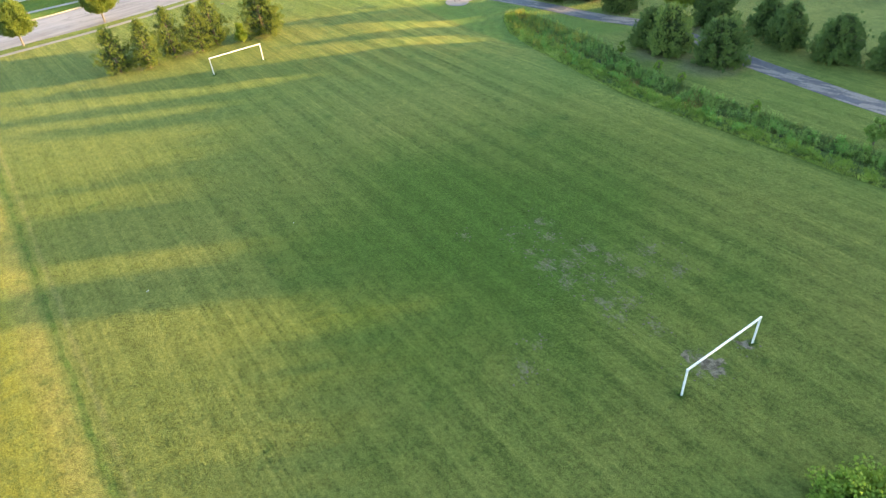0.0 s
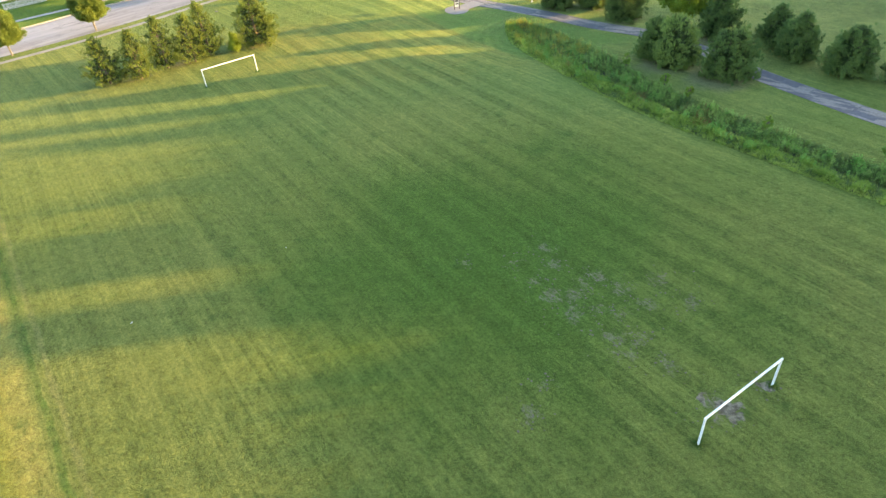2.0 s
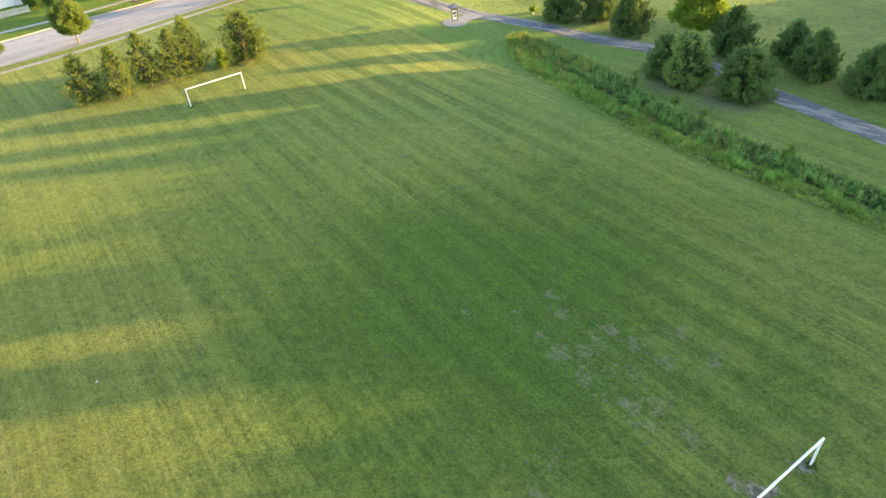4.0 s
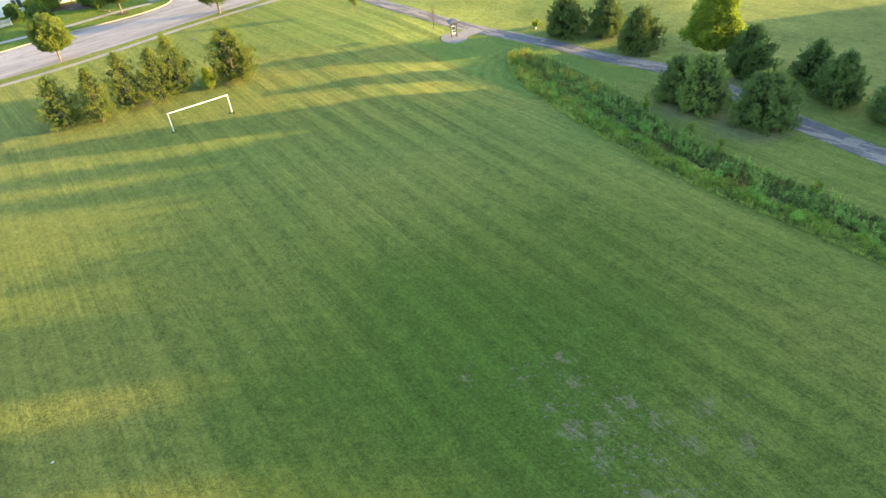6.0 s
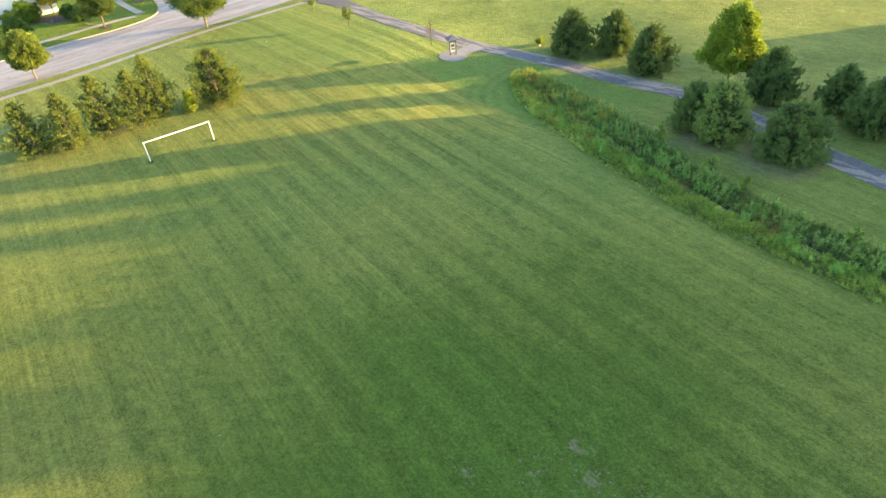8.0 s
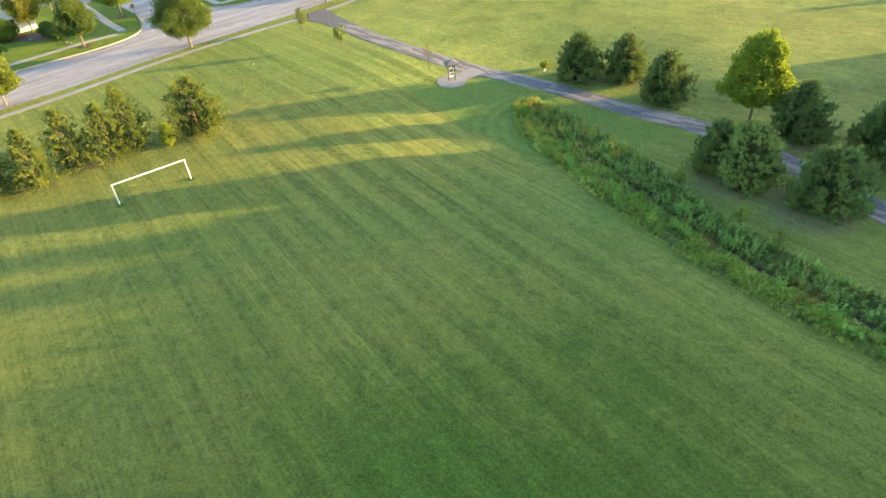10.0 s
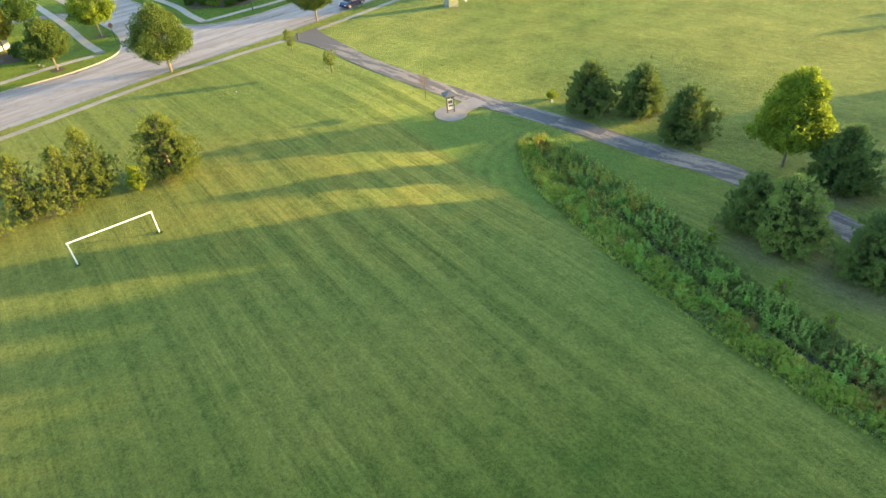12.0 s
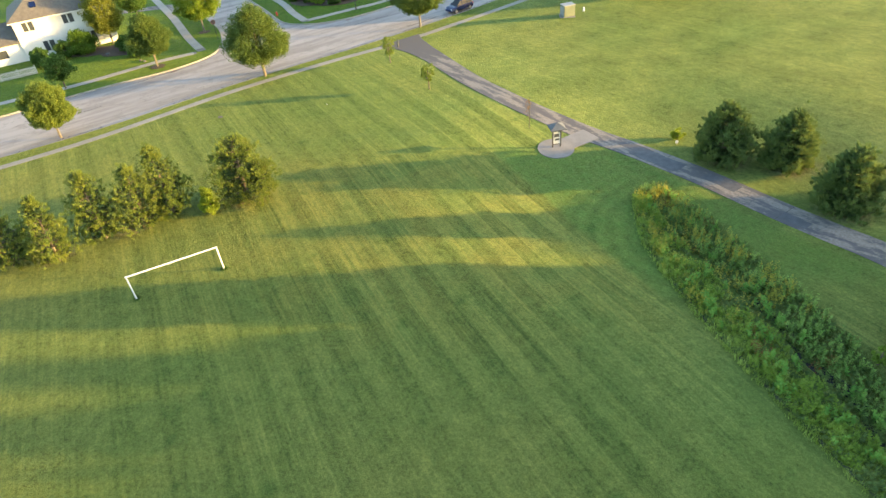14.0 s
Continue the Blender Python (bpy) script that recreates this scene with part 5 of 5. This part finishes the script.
deciduous(126, 2.2, 1.5, 0.1, M_SHRUB, None, "shrub", "dark green shrub in the mulch bed", "shrub", leaf=0.2, clumps=70).matrix_world = at(-53.3, 127.6)
deciduous(127, 7.5, 3.2, 1.2, M_SHRUB, M_BARK, "yard_tree", "dark green shade tree in the side yard", leaf=0.24, clumps=150).matrix_world = at(-62.5, 145.5)
for i, (x, y) in enumerate([(-36.4, 150.8), (-33.8, 149.6), (-31.4, 148.4), (-28.6, 147.8), (-27.2, 149.8), (-35.0, 153.0), (-32.2, 151.4), (-29.6, 150.6), (-26.0, 151.8), (-33.4, 154.4), (-30.4, 153.6), (-27.6, 153.2)]):
    deciduous(130 + i, 1.5 + 0.3 * (i % 3), 1.3, 0.05, M_LIME if i % 3 == 2 else M_SHRUB, None, "shrub", "low leafy shrub in the shaded corner bed", "shrub", group="shrubs in the corner bed", leaf=0.18, clumps=50).matrix_world = at(x, y)
for i, (x, y, h, r) in enumerate([(-38, 160, 9, 4.5), (-28, 160, 10, 5), (-17, 158, 8.5, 4), (-55, 168, 9, 4.5)]):
    deciduous(140 + i, h, r, 1.5, M_SHRUB, M_BARK, "yard_tree", "dark green shade tree in a front yard", group="yard trees", leaf=0.26, clumps=150).matrix_world = at(x, y)


def blob(cx, cy, rx, ry, z0, z1, seed):
    r2 = np.random.default_rng(seed)
    k = r2.uniform(0.85, 1.12, 24)
    k = (k + np.roll(k, 1)) / 2
    return polygon_slab([(cx + rx * k[i] * math.cos(i * math.pi / 12), cy + ry * k[i] * math.sin(i * math.pi / 12)) for i in range(24)], z0, z1)


for i, (x, y, rx, ry) in enumerate([(-47.7, 122.7, 1.0, 0.9), (-46.9, 136.8, 0.9, 0.8), (-57.0, 130.8, 4.2, 3.0), (-30.5, 151.6, 7.0, 4.4), (-62.6, 130.4, 3.6, 2.2)]):
    setting("mulch_bed", blob(x, y, rx, ry, -0.2, YARD_Z + 0.03 + 0.006 * i, 150 + i), M_MULCH, "brown bark mulch round the planting", "mulch bed")
rng = np.random.default_rng(9)
for i, (x, y, s) in enumerate([(-50.8, 124.8, 0.26), (-51.6, 125.3, 0.24), (-58.6, 128.6, 0.34)]):
    bm = bmesh.new()
    bmesh.ops.create_icosphere(bm, subdivisions=2, radius=s)
    for vtx in bm.verts:
        vtx.co *= 1 + 0.25 * noise.noise(vtx.co * 2.5 + Vector((i, 0, 0)))
        vtx.co.z *= 0.55
    ob = part("boulder", bm, M_STONE)
    ob.matrix_world = pose(x, y, YARD_Z + 0.1, 0, 0, 50 * i)
    tagged(ob, "pale rounded boulder in the mulch bed", "boulder", "boulders")

# ---- street furniture ----
hyd = tagged(new("fire_hydrant"), "red fire hydrant on the corner lawn", "hydrant")
part("barrel", tube(bmesh.new(), (0, 0, -0.05), (0, 0, 0.55), 0.15, 0.13, 12), M_RED, hyd)
part("bonnet", tube(bmesh.new(), (0, 0, 0.55), (0, 0, 0.74), 0.17, 0.05, 12), M_RED, hyd)
for s in (-1, 1):
    part("outlet", tube(bmesh.new(), (s * 0.12, 0, 0.42), (s * 0.25, 0, 0.42), 0.07, 0.07, 10), M_RED, hyd)
hyd.matrix_world = pose(-37.1, 143.2, YARD_Z) @ Matrix.Diagonal((0.85, 0.85, 0.9, 1))
sign = tagged(new("stop_sign"), "octagonal road sign on a steel post, seen from behind", "road sign")
part("post", tube(bmesh.new(), (0, 0, -0.2), (0, 0, 2.9), 0.035, 0.035, 8), M_IRON, sign)
bm = bmesh.new()
bmesh.ops.create_cone(bm, cap_ends=True, segments=8, radius1=0.36, radius2=0.36, depth=0.02, matrix=pose(0, 0.05, 2.6, 90, 0, 0) @ pose(0, 0, 0, 0, 0, 22.5))
part("plate", bm, M_SIGNBACK, sign, "brown-backed octagonal plate")
sign.matrix_world = pose(-43.0, 132.8, YARD_Z, 0, 0, 35)
lamp = tagged(new("street_lamp"), "black post lamp with white lantern on the verge", "street lamp")
part("pole", tube(bmesh.new(), (0, 0, -0.2), (0, 0, 2.7), 0.07, 0.05, 10), M_IRON, lamp)
part("base", tube(bmesh.new(), (0, 0, -0.1), (0, 0, 0.4), 0.13, 0.09, 10), M_IRON, lamp)
part("lantern", box(bmesh.new(), -0.42, -0.16, 2.7, 0.42, 0.16, 2.9, 0.03), M_LAMPG, lamp, "white lantern head")
lamp.matrix_world = pose(-24.1, 144.0, YARD_Z, 0, 0, 20)
for x, y, turn in ((-44.6, 120.9, 36), (-24.4, 139.5, 28), (-27.0, 121.5, 40)):
    inlet = tagged(new("storm_drain"), "rusty iron storm drain inlet in the kerb", "drain", "storm drains")
    part("grate", box(bmesh.new(), -0.45, -0.3, -0.02, 0.45, 0.0, 0.012), M_SIGNBACK, inlet)
    for i in range(6):
        part("bar", box(bmesh.new(), -0.4 + i * 0.15, -0.28, 0.012, -0.34 + i * 0.15, -0.02, 0.03), M_IRON, inlet)
    inlet.matrix_world = pose(x, y, ROAD_Z + 0.01, 0, 0, turn)


# ---- parked car ----
def car(paint, label):
    top = tagged(new("car"), label, "car")
    bm = bmesh.new()
    sec = [(-2.2, 0.42, 0.72, 0.78), (-2.1, 0.3, 0.95, 0.86), (-1.5, 0.25, 1.0, 0.9), (0.8, 0.25, 0.98, 0.9), (1.7, 0.27, 0.9, 0.88), (2.15, 0.33, 0.74, 0.8), (2.25, 0.42, 0.62, 0.7)]
    rings = []
    for x, z0, z1, w in sec:
        rings.append([bm.verts.new((x, y, z)) for y, z in ((-w, z0 + 0.1), (-w * 0.94, z1 - 0.12), (-w * 0.82, z1), (w * 0.82, z1), (w * 0.94, z1 - 0.12), (w, z0 + 0.1), (w * 0.85, z0), (-w * 0.85, z0))])
    for a, b in zip(rings, rings[1:]):
        for i in range(8):
            bm.faces.new((a[i], a[(i + 1) % 8], b[(i + 1) % 8], b[i]))
    bm.faces.new(rings[0])
    bm.faces.new(rings[-1][::-1])
    body = part("body", bm, paint, top)
    bm = bmesh.new()
    lo = [bm.verts.new(c) for c in ((-2.05, -0.78, 0.94), (1.15, -0.78, 0.93), (1.15, 0.78, 0.93), (-2.05, 0.78, 0.94))]
    hi = [bm.verts.new(c) for c in ((-1.75, -0.6, 1.56), (0.25, -0.6, 1.58), (0.25, 0.6, 1.58), (-1.75, 0.6, 1.56))]
    for i in range(4):
        bm.faces.new((lo[i], lo[(i + 1) % 4], hi[(i + 1) % 4], hi[i]))
    bm.faces.new(lo[::-1])
    bm.faces.new(hi)
    part("cabin", bm, M_CARGLASS, top, "dark glazed cabin")
    part("roof", box(bmesh.new(), -1.78, -0.62, 1.555, 0.3, 0.62, 1.62, 0.03), paint, top)
    for s in (-1, 1):
        part("roof_rail", tube(bmesh.new(), (-1.6, s * 0.55, 1.65), (0.1, s * 0.55, 1.65), 0.025, 0.025, 6), M_ALLOY, top, "silver roof rail")
        for x in (-0.95, 0.1):
            part("pillar", tube(bmesh.new(), (x, s * 0.79, 0.94), (x - 0.1, s * 0.61, 1.57), 0.05, 0.05, 6), paint, top)
        part("headlight", box(bmesh.new(), 2.08, s * 0.62 - 0.14, 0.6, 2.2, s * 0.62 + 0.14, 0.74, 0.02), M_LAMPG, top, "clear headlight")
        part("tail_light", box(bmesh.new(), -2.2, s * 0.7 - 0.1, 0.7, -2.08, s * 0.7 + 0.1, 0.92, 0.02), M_RED, top, "red tail light")
        part("mirror", box(bmesh.new(), 0.75, s * 0.9 - 0.08, 0.98, 0.88, s * 0.9 + 0.1, 1.12, 0.02), paint, top)
        for x in (-1.35, 1.38):
            tyre = part("wheel", tube(bmesh.new(), (x, s * 0.7, 0.33), (x, s * 0.92, 0.33), 0.34, 0.34, 20), M_BLACK, top)
            part("rim", tube(bmesh.new(), (x, s * 0.85, 0.33), (x, s * 0.935, 0.33), 0.22, 0.2, 12), M_ALLOY, tyre, "silver alloy rim")
    return top


car(M_NAVY, "dark blue parked car beside the kerb").matrix_world = pose(-7.2, 141.0, ROAD_Z, 0, 0, 226)

# ---- street road marks: tar-sealed cracks ----
rng = np.random.default_rng(31)
for i in range(11):
    j = int(rng.integers(40, 110))
    base = offset(ROAD_NEAR, rng.uniform(1.0, 12.0))[min(j, len(ROAD_NEAR) - 3)]
    a0 = math.atan2(*(ROAD_NEAR[j + 1] - ROAD_NEAR[j - 1])[::-1])
    pts = [base]
    for q in range(6):
        a1 = a0 + rng.normal(0, 0.1)
        pts.append(pts[-1] + np.array((math.cos(a1), math.sin(a1))))
    line = spline(pts, 0.4)
    bm = bmesh.new()
    rows = [(bm.verts.new((*a, ROAD_Z + 0.006)), bm.verts.new((*b, ROAD_Z + 0.006))) for a, b in zip(offset(line, 0.05), offset(line, -0.05))]
    for r, q in zip(rows, rows[1:]):
        bm.faces.new((r[0], r[1], q[1], q[0]))
    setting("tar_seam", bm, M_MUD, "dark tar-sealed crack in the street", "crack")

# ---- dead leaves in the gutter ----
rng = np.random.default_rng(61)
line = offset(ROAD_NEAR, 0.16)
i = rng.integers(20, len(line) - 30, 5200)
k = rng.uniform(0, 1, (5200, 1))
p = line[i] * (1 - k) + line[i + 1] * k
w = patchy(p, 0.22, 3.0) + 0.5 * patchy(p, 1.1, 7.0)
p = p[w > 0.12] + np.abs(rng.normal(0, 0.16, (int((w > 0.12).sum()), 1))) * np.array((-0.66, 0.75)) + rng.normal(0, 0.02, (int((w > 0.12).sum()), 2))
a2 = rng.uniform(0, 2 * math.pi, len(p))
d = np.column_stack([np.cos(a2), np.sin(a2), rng.normal(0, 0.15, len(p))]) * rng.uniform(0.05, 0.1, (len(p), 1))
s = np.column_stack([-np.sin(a2), np.cos(a2), rng.normal(0, 0.2, len(p))]) * rng.uniform(0.03, 0.06, (len(p), 1))
c = np.column_stack([p, np.full(len(p), ROAD_Z + 0.03)])
v = np.stack([c - d, c + s, c + d, c - s], 1).reshape(-1, 3)
tagged(new("dead_leaves", fast_mesh("dead_leaves", v, np.arange(len(v)).reshape(-1, 4), M_MULCH)), "brown dead leaves and grit lying in the gutter", "leaf litter", kind="stuff")

# ---- lawn blades ----
rng = np.random.default_rng(41)
N = 200000
q = rng.uniform(0, 1, (N, 2))
gyy = 14 + 106 * q[:, 0] ** 1.25
p = np.column_stack([-0.62 * gyy - 14 + (1.12 * gyy + 32) * q[:, 1], gyy])
ci = np.stack([DITCH_IN[:, 1], DITCH_IN[:, 0]], 1)[::-1]
lim_x = np.interp(p[:, 1], ci[:, 0], ci[:, 1])
ok = (p[:, 0] < lim_x) | (p[:, 1] > 88)
wy = np.interp(p[:, 0], WALK[:, 0], WALK[:, 1])
ok &= p[:, 1] < wy - 1.2
pd = np.interp(p[:, 1], PATH[::-1, 1], PATH[::-1, 0])
ok &= p[:, 0] < pd - 2.3
ok &= ((p - np.array((5.7, 97.7))) ** 2).sum(1) > 6.5
edge = np.minimum(np.minimum(q[:, 1], 1 - q[:, 1]) / 0.08, (p[:, 1] - 14) / 6)
ok &= rng.uniform(0, 1, N) < edge
p = p[ok]
n = len(p) * 3
a2 = rng.uniform(0, 2 * math.pi, n)
hh = rng.uniform(0.02, 0.055, n)
base = np.column_stack([np.repeat(p, 3, 0) + rng.normal(0, 0.05, (n, 2)), np.repeat([bowl(x, y) - 0.005 for x, y in p], 3)])
tip = base + np.column_stack([np.cos(a2) * hh * 0.6, np.sin(a2) * hh * 0.6, hh])
sd = np.column_stack([-np.sin(a2), np.cos(a2), np.zeros(n)]) * rng.uniform(0.012, 0.03, n)[:, None]
v = np.stack([base - sd, base + sd, tip], 1).reshape(-1, 3)
tagged(new("grass", fast_mesh("grass", v, np.arange(n * 3).reshape(-1, 3), M_BLADE)), "short mown grass blades over the playing field", "grass", kind="stuff")
